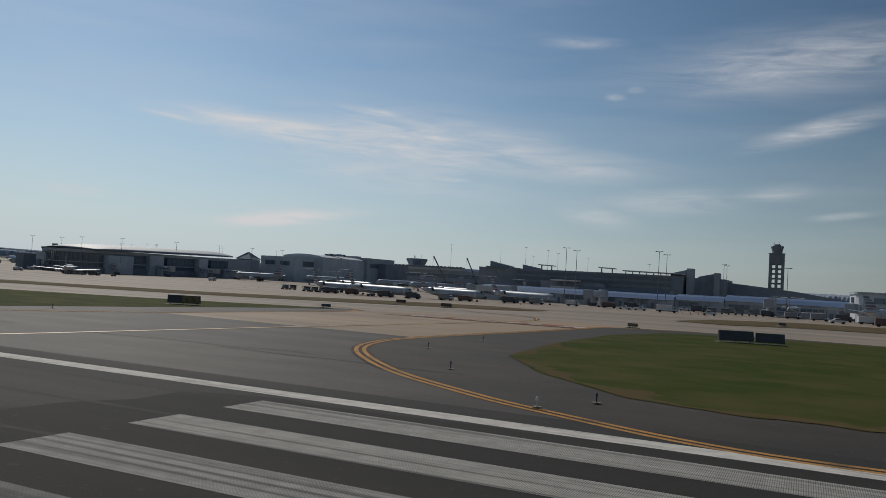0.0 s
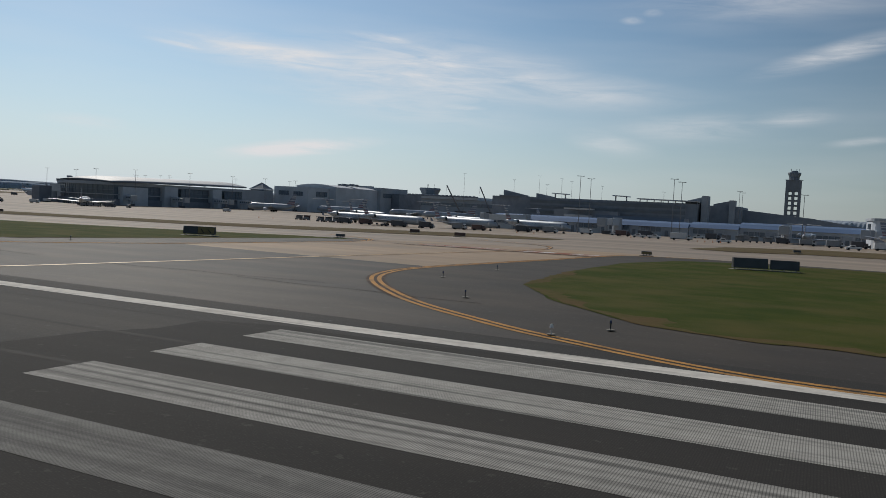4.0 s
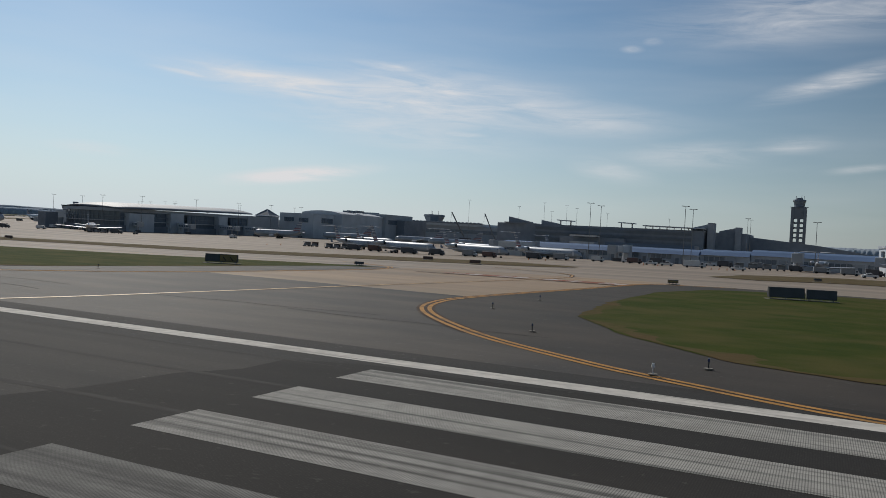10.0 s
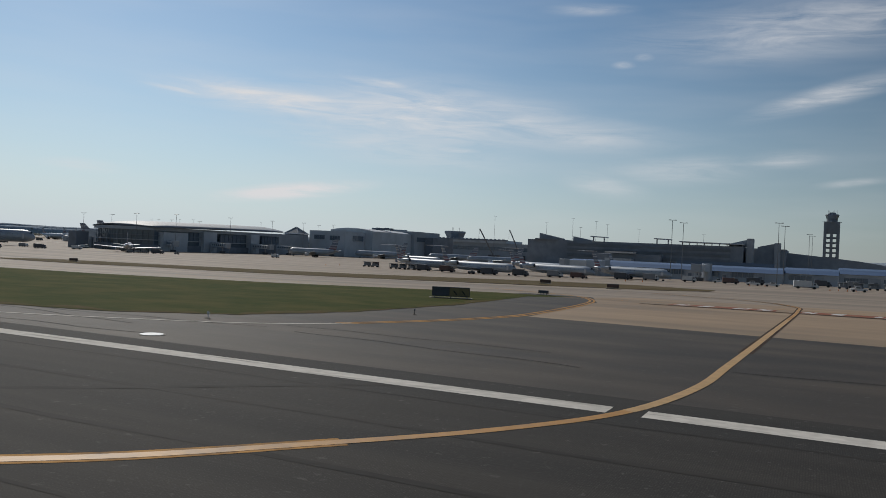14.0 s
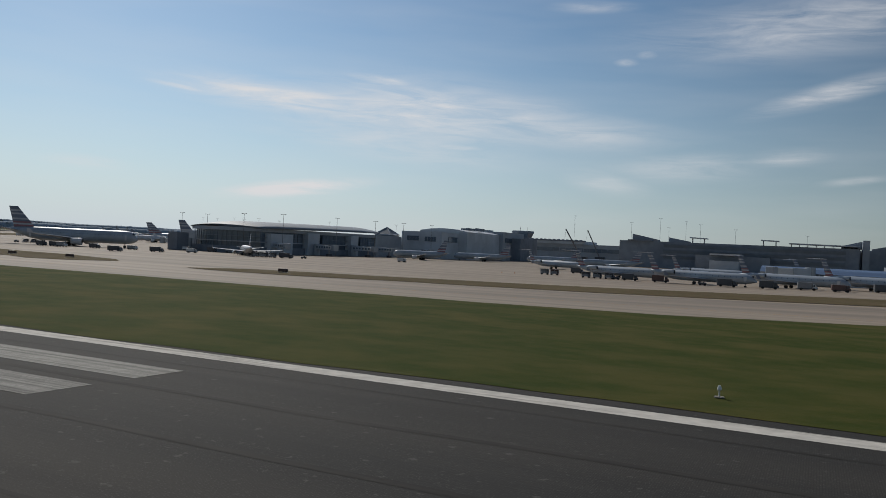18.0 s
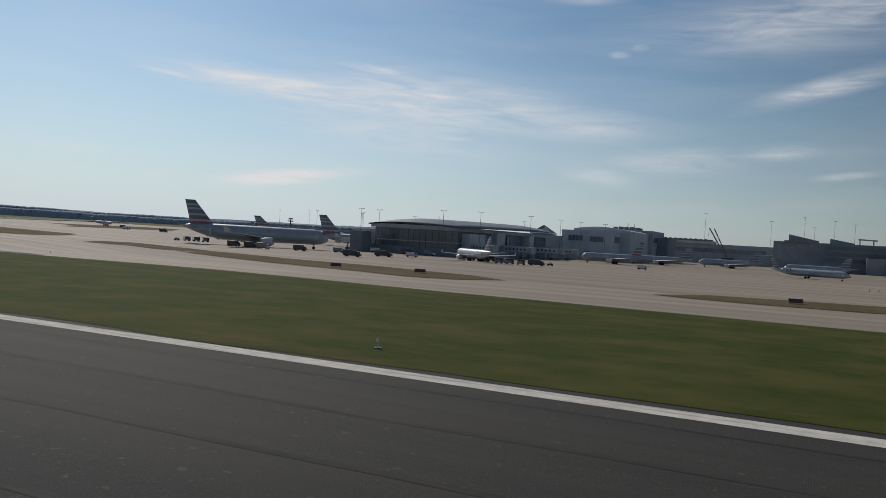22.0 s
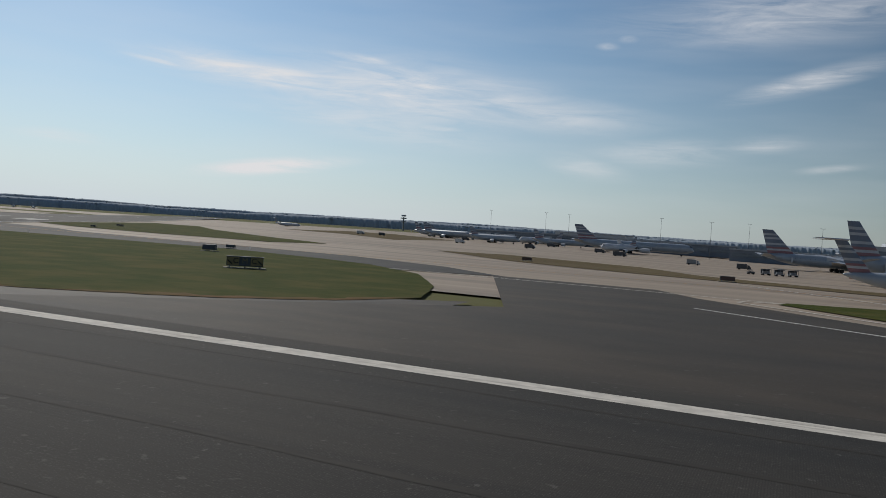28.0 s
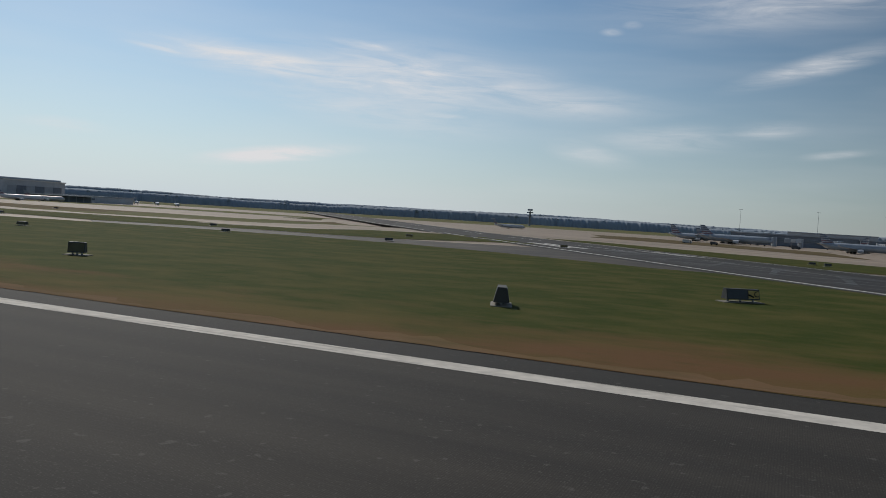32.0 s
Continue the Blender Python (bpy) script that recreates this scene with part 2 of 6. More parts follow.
def verge(m, dry, red, y0=15.5, y1=22.5, amount=0.9):
    """Grass that thins out, dry and brown, towards the runway's edge."""
    t = m.node_tree
    b = t.nodes["Principled BSDF"]
    col = b.inputs["Base Color"].links[0].from_socket
    co = t.nodes.new("ShaderNodeTexCoord")
    sp = t.nodes.new("ShaderNodeSeparateXYZ")
    t.links.new(co.outputs["Object"], sp.inputs[0])
    mp = t.nodes.new("ShaderNodeMapping")
    mp.inputs["Scale"].default_value = (0.16, 0.34, 1)
    t.links.new(co.outputs["Object"], mp.inputs[0])
    n = t.nodes.new("ShaderNodeTexNoise")
    n.inputs["Scale"].default_value, n.inputs["Detail"].default_value, n.inputs["Roughness"].default_value = 1.0, 7.0, 0.65
    t.links.new(mp.outputs[0], n.inputs["Vector"])
    a = t.nodes.new("ShaderNodeMath")
    a.operation = "MULTIPLY_ADD"
    a.inputs[1].default_value = 24.0
    t.links.new(n.outputs[0], a.inputs[0])
    t.links.new(sp.outputs[1], a.inputs[2])
    west = t.nodes.new("ShaderNodeMapRange")
    west.inputs[1].default_value, west.inputs[2].default_value = -390, -330
    west.inputs[3].default_value, west.inputs[4].default_value = -4.0, 0.0
    t.links.new(sp.outputs[0], west.inputs[0])
    east = t.nodes.new("ShaderNodeMapRange")
    east.inputs[1].default_value, east.inputs[2].default_value, east.inputs[4].default_value = -270, -190, 5.0
    t.links.new(sp.outputs[0], east.inputs[0])
    aw = a
    for shift in (west, east):
        ad = t.nodes.new("ShaderNodeMath")
        t.links.new(aw.outputs[0], ad.inputs[0])
        t.links.new(shift.outputs[0], ad.inputs[1])
        aw = ad
    r = t.nodes.new("ShaderNodeMapRange")
    r.inputs[1].default_value, r.inputs[2].default_value = y0 + 12, y1 + 12
    r.inputs[3].default_value, r.inputs[4].default_value = amount, 0.0
    t.links.new(aw.outputs[0], r.inputs[0])
    n2 = t.nodes.new("ShaderNodeTexNoise")
    n2.inputs["Scale"].default_value, n2.inputs["Detail"].default_value = 0.22, 6.0
    t.links.new(mp.outputs[0], n2.inputs["Vector"])
    n2.inputs["Scale"].default_value = 0.6
    r2 = t.nodes.new("ShaderNodeMapRange")
    r2.inputs[1].default_value, r2.inputs[2].default_value = 0.42, 0.6
    t.links.new(n2.outputs[0], r2.inputs[0])
    x = t.nodes.new("ShaderNodeMix")
    x.data_type = "RGBA"
    t.links.new(r2.outputs[0], x.inputs["Factor"])
    x.inputs["A"].default_value, x.inputs["B"].default_value = (*dry, 1), (*red, 1)
    y = t.nodes.new("ShaderNodeMix")
    y.data_type = "RGBA"
    t.links.new(r.outputs[0], y.inputs["Factor"])
    t.links.new(col, y.inputs["A"])
    t.links.new(x.outputs["Result"], y.inputs["B"])
    t.links.new(y.outputs["Result"], b.inputs["Base Color"])
    return m


M = {}
M["asphalt"] = paving(material("asphalt", (0.056, 0.050, 0.0425), (0.040, 0.0365, 0.032), 0.5, 0.86, bump=0.2, bump_scale=9, third=(0.025, 0.026, 0.026), third_scale=0.13, third_amount=0.65, stretch=(0.10, 1.7, 1), spec=0.13), (0.14, 0.133, 0.12), 0.42, 0.25)
M["old_asphalt"] = paving(material("old_asphalt", (0.082, 0.066, 0.051), (0.055, 0.046, 0.037), 0.5, 0.76, bump=0.25, bump_scale=8, third=(0.032, 0.030, 0.029), third_scale=0.22, third_amount=0.85, stretch=(0.4, 1.0, 1), spec=0.18), (0.16, 0.15, 0.135), 0.3)
M["taxi_asphalt"] = paving(material("taxi_asphalt", (0.064, 0.052, 0.040), (0.044, 0.037, 0.030), 0.5, 0.8, bump=0.25, bump_scale=8, third=(0.031, 0.030, 0.029), third_scale=0.12, third_amount=0.6, stretch=(0.5, 1.0, 1), spec=0.16), (0.15, 0.14, 0.125), 0.3)
M["cross_asphalt"] = paving(material("cross_asphalt", (0.050, 0.047, 0.044), (0.036, 0.035, 0.033), 0.3, 0.82, bump=0.25, bump_scale=7, third=(0.030, 0.030, 0.031), third_scale=0.09, third_amount=0.6, stretch=(1, 1, 1), spec=0.15), (0.14, 0.13, 0.12), 0.3)
M["concrete"] = material("concrete", (0.37, 0.298, 0.228), (0.285, 0.235, 0.185), 0.5, 0.75, bump=0.08, bump_scale=5, third=(0.20, 0.168, 0.137), third_scale=0.22, third_amount=0.75, stretch=(0.05, 0.7, 1), spec=0.12)
M["tan_concrete"] = paving(material("tan_concrete", (0.37, 0.265, 0.17), (0.30, 0.218, 0.145), 0.5, 0.75, bump=0.12, bump_scale=6, third=(0.19, 0.15, 0.11), third_scale=0.16, third_amount=0.7, stretch=(0.25, 0.8, 1), spec=0.15), (0.42, 0.34, 0.25), 0.3)
M["grass"] = verge(material("grass", (0.041, 0.058, 0.012), (0.061, 0.068, 0.016), 1.6, 0.9, detail=8, bump=1.0, bump_scale=14, third=(0.13, 0.105, 0.036), third_scale=0.35, third_amount=0.5, stretch=(0.75, 0.95, 1), spec=0.03), (0.125, 0.094, 0.034), (0.15, 0.082, 0.042))
M["lawn"] = material("lawn", (0.040, 0.059, 0.011), (0.062, 0.072, 0.015), 0.8, 0.9, detail=9, bump=1.0, bump_scale=14, third=(0.11, 0.09, 0.034), third_scale=0.3, third_amount=0.6, stretch=(0.8, 0.9, 1), spec=0.03)
M["dry_grass"] = material("dry_grass", (0.105, 0.082, 0.034), (0.068, 0.072, 0.02), 2.4, 0.9, detail=8, bump=0.9, bump_scale=14, third=(0.12, 0.075, 0.04), third_scale=0.4, third_amount=0.7, stretch=(0.8, 1.0, 1), spec=0.03)
M["strip_grass"] = material("strip_grass", (0.135, 0.098, 0.056), (0.10, 0.083, 0.04), 0.7, 0.9, detail=7, bump=0.8, bump_scale=9, third=(0.15, 0.12, 0.07), third_scale=0.1, third_amount=0.7, spec=0.03)
M["field"] = material("field", (0.12, 0.125, 0.05), (0.16, 0.145, 0.07), 0.03, 0.9, detail=6, bump=0.3, third=(0.09, 0.10, 0.04), third_scale=0.008, third_amount=0.6, spec=0.03)
M["soil"] = material("soil", (0.19, 0.115, 0.065), (0.14, 0.095, 0.05), 1.4, 0.95, detail=8, bump=0.8, bump_scale=10, third=(0.12, 0.10, 0.04), third_scale=0.3, third_amount=0.7, stretch=(0.4, 1, 1), spec=0.03)
M["white_line"] = paving(worn_paint("white_line", (0.66, 0.62, 0.55), (0.22, 0.2, 0.17), 0.3, (0.25, 4.0, 1)), (0.6, 0.56, 0.5), 0.3)
M["scuffed_line"] = paving(worn_paint("scuffed_line", (0.40, 0.38, 0.34), (0.10, 0.095, 0.085), 0.55, (0.5, 3.0, 1)), (0.36, 0.34, 0.3), 0.3)
M["white_bar"] = paving(worn_paint("white_bar", (0.43, 0.41, 0.365), (0.10, 0.105, 0.094), 0.5, (0.07, 6.5, 1)), (0.42, 0.4, 0.36), 0.3, 0.5)
M["worn_bar"] = paving(worn_paint("worn_bar", (0.40, 0.382, 0.342), (0.08, 0.077, 0.07), 0.58, (0.07, 5.0, 1)), (0.36, 0.34, 0.3), 0.3, 0.5)
M["rubbed_bar"] = paving(worn_paint("rubbed_bar", (0.22, 0.212, 0.192), (0.055, 0.053, 0.049), 0.66, (0.06, 4.0, 1)), (0.3, 0.29, 0.26), 0.25, 0.5)
M["cross_line"] = worn_paint("cross_line", (0.66, 0.64, 0.60), (0.09, 0.088, 0.085), 0.3, (0.7, 0.7, 1))
M["yellow_line"] = worn_paint("yellow_line", (0.52, 0.27, 0.08), (0.13, 0.09, 0.055), 0.4, (0.8, 0.8, 1))
# Paler copy of the lead-in yellow, with low-angle sun glare put into the colour.
M["lead_glare"] = worn_paint("lead_glare", (0.56, 0.34, 0.13), (0.27, 0.18, 0.09), 0.25, (0.8, 0.8, 1))
M["lead_yellow"] = worn_paint("lead_yellow", (0.50, 0.245, 0.045), (0.22, 0.14, 0.07), 0.25, (0.8, 0.8, 1))
M["black_line"] = material("black_line", (0.018, 0.018, 0.018), None, 2.0, 0.7)
M["red_line"] = worn_paint("red_line", (0.30, 0.105, 0.065), (0.26, 0.18, 0.12), 0.5, (0.8, 0.8, 1))
M["brown_line"] = worn_paint("brown_line", (0.06, 0.035, 0.022), (0.16, 0.11, 0.07), 0.35, (0.8, 0.8, 1))
M["crack"] = worn_paint("crack", (0.019, 0.0175, 0.016), (0.036, 0.033, 0.030), 0.5, (0.6, 0.6, 1))
M["joint"] = worn_paint("joint", (0.029, 0.0265, 0.024), (0.048, 0.0435, 0.038), 0.85, (0.3, 2.0, 1))
M["stain"] = paving(material("stain", (0.038, 0.035, 0.031), (0.046, 0.0415, 0.0365), 0.5, 0.9, bump=0.12, bump_scale=9, third=(0.028, 0.028, 0.027), third_scale=0.2, third_amount=0.6, stretch=(0.15, 1.4, 1), spec=0.1), (0.12, 0.115, 0.10), 0.3, 0.25)
M["skin"] = material("skin", (0.38, 0.42, 0.465), (0.33, 0.37, 0.41), 0.25, 0.4, 0.1, third=(0.28, 0.31, 0.345), third_scale=0.5, third_amount=0.5, stretch=(1, 1, 0.6))
M["white_skin"] = material("white_skin", (0.60, 0.61, 0.63), (0.54, 0.55, 0.57), 0.3, 0.4)
M["wing_metal"] = material("wing_metal", (0.30, 0.32, 0.35), (0.25, 0.27, 0.30), 0.4, 0.45, 0.2)
M["dark_metal"] = material("dark_metal", (0.05, 0.052, 0.056), (0.035, 0.036, 0.04), 1.0, 0.5, 0.4)
M["steel"] = material("steel", (0.33, 0.34, 0.36), (0.25, 0.26, 0.28), 0.8, 0.5, 0.7)
M["tyre"] = material("tyre", (0.02, 0.02, 0.02), None, 4.0, 0.85)
M["red_stripe"] = material("red_stripe", (0.33, 0.16, 0.165), None, 0.6, 0.5)
M["blue_stripe"] = material("blue_stripe", (0.20, 0.225, 0.28), None, 0.6, 0.5)
M["pale_stripe"] = material("pale_stripe", (0.55, 0.55, 0.56), None, 0.6, 0.5)
M["porthole"] = material("porthole", (0.06, 0.07, 0.085), None, 1.0, 0.2)
# Walls, deck, tower and glass are lightened and blued to imitate distance haze.
M["wall_grey"] = material("wall_grey", (0.42, 0.45, 0.485), (0.35, 0.38, 0.41), 0.12, 0.8, third=(0.28, 0.30, 0.325), third_scale=0.3, third_amount=0.45)
M["wall_pale"] = material("wall_pale", (0.55, 0.585, 0.625), (0.48, 0.515, 0.55), 0.1, 0.8, third=(0.38, 0.41, 0.435), third_scale=0.25, third_amount=0.5)
M["wall_dark"] = material("wall_dark", (0.23, 0.26, 0.30), (0.18, 0.205, 0.24), 0.15, 0.8, third=(0.14, 0.16, 0.185), third_scale=0.4, third_amount=0.5)
M["deck"] = material("deck", (0.29, 0.325, 0.37), (0.235, 0.265, 0.30), 0.15, 0.85, third=(0.19, 0.215, 0.25), third_scale=0.4, third_amount=0.5)
M["tower_wall"] = material("tower_wall", (0.215, 0.24, 0.265), (0.18, 0.20, 0.22), 0.2, 0.8)
M["metal_roof"] = material("metal_roof", (0.20, 0.225, 0.26), (0.165, 0.19, 0.22), 0.2, 0.6, 0.1, stretch=(0.2, 1, 1), spec=0.3)
M["blue_roof"] = material("blue_roof", (0.12, 0.19, 0.32), (0.10, 0.16, 0.27), 0.2, 0.7, 0.0, stretch=(2, 0.3, 1), spec=0.2)
M["glass"] = material("glass", (0.125, 0.16, 0.20), (0.15, 0.19, 0.23), 0.5, 0.12, 0.0, spec=0.7)
M["pole"] = material("pole", (0.2, 0.205, 0.215), None, 1.0, 0.5, 0.5)
M["crane_red"] = material("crane_red", (0.22, 0.20, 0.19), None, 1.0, 0.6)
M["sign_black"] = material("sign_black", (0.062, 0.07, 0.078), (0.05, 0.056, 0.062), 1.5, 0.55)
M["sign_olive"] = material("sign_olive", (0.12, 0.105, 0.05), (0.09, 0.08, 0.04), 2.5, 0.6)
# Sign yellow again, raised so one panel looks lit while turned from the sun.
M["sign_lit_yellow"] = material("sign_lit_yellow", (0.62, 0.44, 0.11), (0.5, 0.36, 0.1), 2.5, 0.5)
M["sign_yellow"] = material("sign_yellow", (0.23, 0.175, 0.06), (0.17, 0.13, 0.05), 2.5, 0.55)
M["sign_red"] = material("sign_red", (0.10, 0.055, 0.04), None, 1.2, 0.55)
M["sign_frame"] = material("sign_frame", (0.07, 0.07, 0.068), None, 1.5, 0.6, 0.3)
M["pad"] = material("pad", (0.24, 0.22, 0.18), (0.18, 0.165, 0.135), 1.2, 0.85)
M["lens"] = material("lens", (0.85, 0.84, 0.78), None, 3.0, 0.15)
M["blue_lens"] = material("blue_lens", (0.03, 0.04, 0.11), None, 3.0, 0.15)
M["truck_white"] = material("truck_white", (0.66, 0.66, 0.65), (0.58, 0.58, 0.57), 1.0, 0.4)
M["truck_red"] = material("truck_red", (0.13, 0.075, 0.065), None, 1.0, 0.5)
M["truck_dark"] = material("truck_dark", (0.075, 0.08, 0.09), None, 1.0, 0.5)
M["truck_grey"] = material("truck_grey", (0.25, 0.26, 0.27), None, 1.0, 0.5)
M["cone_orange"] = material("cone_orange", (0.6, 0.17, 0.03), None, 1.0, 0.6)
# Distance haze is mixed into this foliage colour: far paler and bluer than leaves.
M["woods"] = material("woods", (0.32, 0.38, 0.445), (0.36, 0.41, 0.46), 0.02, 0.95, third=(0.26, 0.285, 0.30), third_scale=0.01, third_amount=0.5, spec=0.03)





def polished(m, angle, rough_lo, rough_hi):
    """Gloss in long streaks along a heading, strongest along the middle of the crossing runway."""
    t = m.node_tree
    b = t.nodes["Principled BSDF"]
    co = t.nodes.new("ShaderNodeTexCoord")
    mp = t.nodes.new("ShaderNodeMapping")
    mp.vector_type = "TEXTURE"
    mp.inputs["Rotation"].default_value = (0, 0, radians(angle))
    mp.inputs["Scale"].default_value = (22.0, 0.55, 1)
    t.links.new(co.outputs["Object"], mp.inputs[0])
    n = t.nodes.new("ShaderNodeTexNoise")
    n.inputs["Scale"].default_value, n.inputs["Detail"].default_value, n.inputs["Roughness"].default_value = 1.0, 6, 0.65
    t.links.new(mp.outputs[0], n.inputs["Vector"])
    dot = t.nodes.new("ShaderNodeVectorMath")
    dot.operation = "DOT_PRODUCT"
    dot.inputs[1].default_value = (-0.800, -0.600, 0)
    t.links.new(co.outputs["Object"], dot.inputs[0])
    mid = t.nodes.new("ShaderNodeMapRange")
    mid.interpolation_type = "SMOOTHSTEP"
    mid.inputs[1].default_value, mid.inputs[2].default_value = 319.96 + 8.6, 319.96 + 15.0
    t.links.new(dot.outputs["Value"], mid.inputs[0])
    far = t.nodes.new("ShaderNodeMapRange")
    far.interpolation_type = "SMOOTHSTEP"
    far.inputs[1].default_value, far.inputs[2].default_value = 319.96 + 33.0, 319.96 + 25.0
    t.links.new(dot.outputs["Value"], far.inputs[0])
    st = t.nodes.new("ShaderNodeMapRange")
    st.inputs[1].default_value, st.inputs[2].default_value, st.inputs[3].default_value, st.inputs[4].default_value = 0.36, 0.64, 1.0, 0.12
    t.links.new(n.outputs[0], st.inputs[0])
    k = st.outputs[0]
    for o in (mid.outputs[0], far.outputs[0]):
        mu = t.nodes.new("ShaderNodeMath")
        mu.operation = "MULTIPLY"
        t.links.new(k, mu.inputs[0])
        t.links.new(o, mu.inputs[1])
        k = mu.outputs[0]
    for key, lo, hi in (("Roughness", rough_lo, rough_hi), ("Specular IOR Level", 0.30, 0.13)):
        r = t.nodes.new("ShaderNodeMapRange")
        r.inputs[3].default_value, r.inputs[4].default_value = hi, lo
        t.links.new(k, r.inputs[0])
        t.links.new(r.outputs[0], b.inputs[key])
    return m


M["polished"] = polished(paving(material("polished", (0.043, 0.040, 0.036), (0.031, 0.0295, 0.027), 0.3, 0.6, bump=0.15, bump_scale=9, third=(0.032, 0.032, 0.032), third_scale=0.1, third_amount=0.5, spec=0.3), (0.14, 0.13, 0.12), 0.3), 126.87, 0.52, 0.86)

for shiny in (M["lead_yellow"], M["lead_glare"]):
    shiny.node_tree.nodes["Principled BSDF"].inputs["Roughness"].default_value = 0.55
    shiny.node_tree.nodes["Principled BSDF"].inputs["Specular IOR Level"].default_value = 0.35

# ---- ground ----
XCUT = [-576 + 6 * k for k in range(24)] + [-430 + 10 * k for k in range(45)]
YCUT = [0, 8, 17, 24, 30, 37, 45, 52, 60, 66, 72, 78, 85, 92, 100, 108, 115, 130, 160, 200, 240]


def ease(a, b, v):
    t = min(1.0, max(0.0, (v - a) / (b - a)))
    return t * t * (3 - 2 * t)


def fall(x, y):
    """The airfield falls away from the runway's crown to a low apron, and stays higher along the crossing runway."""
    a = abs(y)
    z = -0.0142 * a if a < 72 else (-1.022 - 0.0065 * (a - 72) if a < 240 else -2.114)
    z *= 1 - 0.5 * math.exp(-((x + 440 + 0.72 * max(y, 0)) / 30.0) ** 2)
    h = ease(-250, -310, x)
    k = ease(40 + 48 * h, 108 + 62 * h, y) * ease(0, -150, x) * ease(-430, -345, x)
    return z + (-3.1 - z) * k


def ground_z(x, y):
    """The fall, made even between the lines along which the ground's sheets are cut."""
    if not (XCUT[0] < x < XCUT[-1] and 0 < y < 240):
        return fall(x, y)
    i, j = bisect(XCUT, x) - 1, bisect(YCUT, y) - 1
    xa, xb, ya, yb = XCUT[i], XCUT[i + 1], YCUT[j], YCUT[j + 1]
    u, v = (x - xa) / (xb - xa), (y - ya) / (yb - ya)
    return (fall(xa, ya) * (1 - u) + fall(xb, ya) * u) * (1 - v) + (fall(xa, yb) * (1 - u) + fall(xb, yb) * u) * v


def bisect(steps, v):
    """How many of the rising steps are at or below v."""
    lo, hi = 0, len(steps)
    while lo < hi:
        mid = (lo + hi) // 2
        lo, hi = (mid + 1, hi) if steps[mid] <= v else (lo, mid)
    return lo


def link(name, bm, mat, parent=None, label="", smooth=False):
    me = bpy.data.meshes.new(name)
    if smooth:
        for f in bm.faces:
            f.smooth = True
    bm.to_mesh(me)
    bm.free()
    me.materials.append(mat)
    ob = new(name, me)
    if parent is not None:
        ob.parent = parent
    if label:
        tagged(ob, label)
    return ob


part = link


def cut(bm, co, no):
    bmesh.ops.bisect_plane(bm, geom=bm.verts[:] + bm.edges[:] + bm.faces[:], plane_co=co, plane_no=no, dist=1e-4)


def sheet_mesh(bm, poly, lift):
    """A flat outline laid on the ground, a little above it."""
    vs = [bm.verts.new((x, y, 0)) for x, y in poly]
    f = bm.faces.new(vs)
    f.normal_update()
    if f.normal.z < 0:
        f.normal_flip()
    x0, x1 = min(p[0] for p in poly), max(p[0] for p in poly)
    y0, y1 = min(p[1] for p in poly), max(p[1] for p in poly)
    bmesh.ops.triangulate(bm, faces=[f])
    for yy in YCUT:
        if y0 < yy < y1:
            cut(bm, (0, yy, 0), (0, 1, 0))
    if y1 > 0:
        for xx in XCUT:
            if x0 < xx < x1:
                cut(bm, (xx, 0, 0), (1, 0, 0))
    for v in bm.verts:
        v.co.z = ground_z(v.co.x, v.co.y) + lift


def sheet(name, poly, mat, lift, label, category, kind="structure", parent=None):
    bm = bmesh.new()
    sheet_mesh(bm, poly, lift)
    ob = link(name, bm, mat, parent)
    if parent is None:
        tagged(ob, label, category, kind=kind)
    elif label:
        tagged(ob, label)
    return ob


def ragged(poly, step=1.5, amount=0.22):
    """The same outline with a worn, uneven edge."""
    out = []
    for (xa, ya), (xb, yb) in zip(poly, poly[1:] + poly[:1]):
        d = math.hypot(xb - xa, yb - ya)
        n = max(1, int(d / step))
        for i in range(n):
            t = i / n
            x, y = xa + (xb - xa) * t, ya + (yb - ya) * t
            k = noise.noise(Vector((x * 0.5, y * 0.5, 3.1))) * amount + noise.noise(Vector((x * 0.12, y * 0.12, 7.7))) * amount * 2
            out.append((x - (yb - ya) / d * k, y + (xb - xa) / d * k))
    return out


def curve_points(pts, n=8):
    """A smooth line through points."""
    out = []
    p = [pts[0]] + list(pts) + [pts[-1]]
    for i in range(1, len(p) - 2):
        for k in range(n):
            t = k / n
            out.append(tuple(0.5 * (2 * p[i][j] + (p[i + 1][j] - p[i - 1][j]) * t + (2 * p[i - 1][j] - 5 * p[i][j] + 4 * p[i + 1][j] - p[i + 2][j]) * t * t
                                    + (3 * p[i][j] - p[i - 1][j] - 3 * p[i + 1][j] + p[i + 2][j]) * t ** 3) for j in (0, 1)))
    out.append(tuple(pts[-1]))
    return out


def ribbon(pts, width, shift=0.0):
    """The outline of a line of that width along points."""
    left, right = [], []
    for i, (x, y) in enumerate(pts):
        a, b = pts[max(i - 1, 0)], pts[min(i + 1, len(pts) - 1)]
        d = math.hypot(b[0] - a[0], b[1] - a[1])
        nx, ny = -(b[1] - a[1]) / d, (b[0] - a[0]) / d
        left.append((x + nx * (shift + width / 2), y + ny * (shift + width / 2)))
        right.append((x + nx * (shift - width / 2), y + ny * (shift - width / 2)))
    return left, right


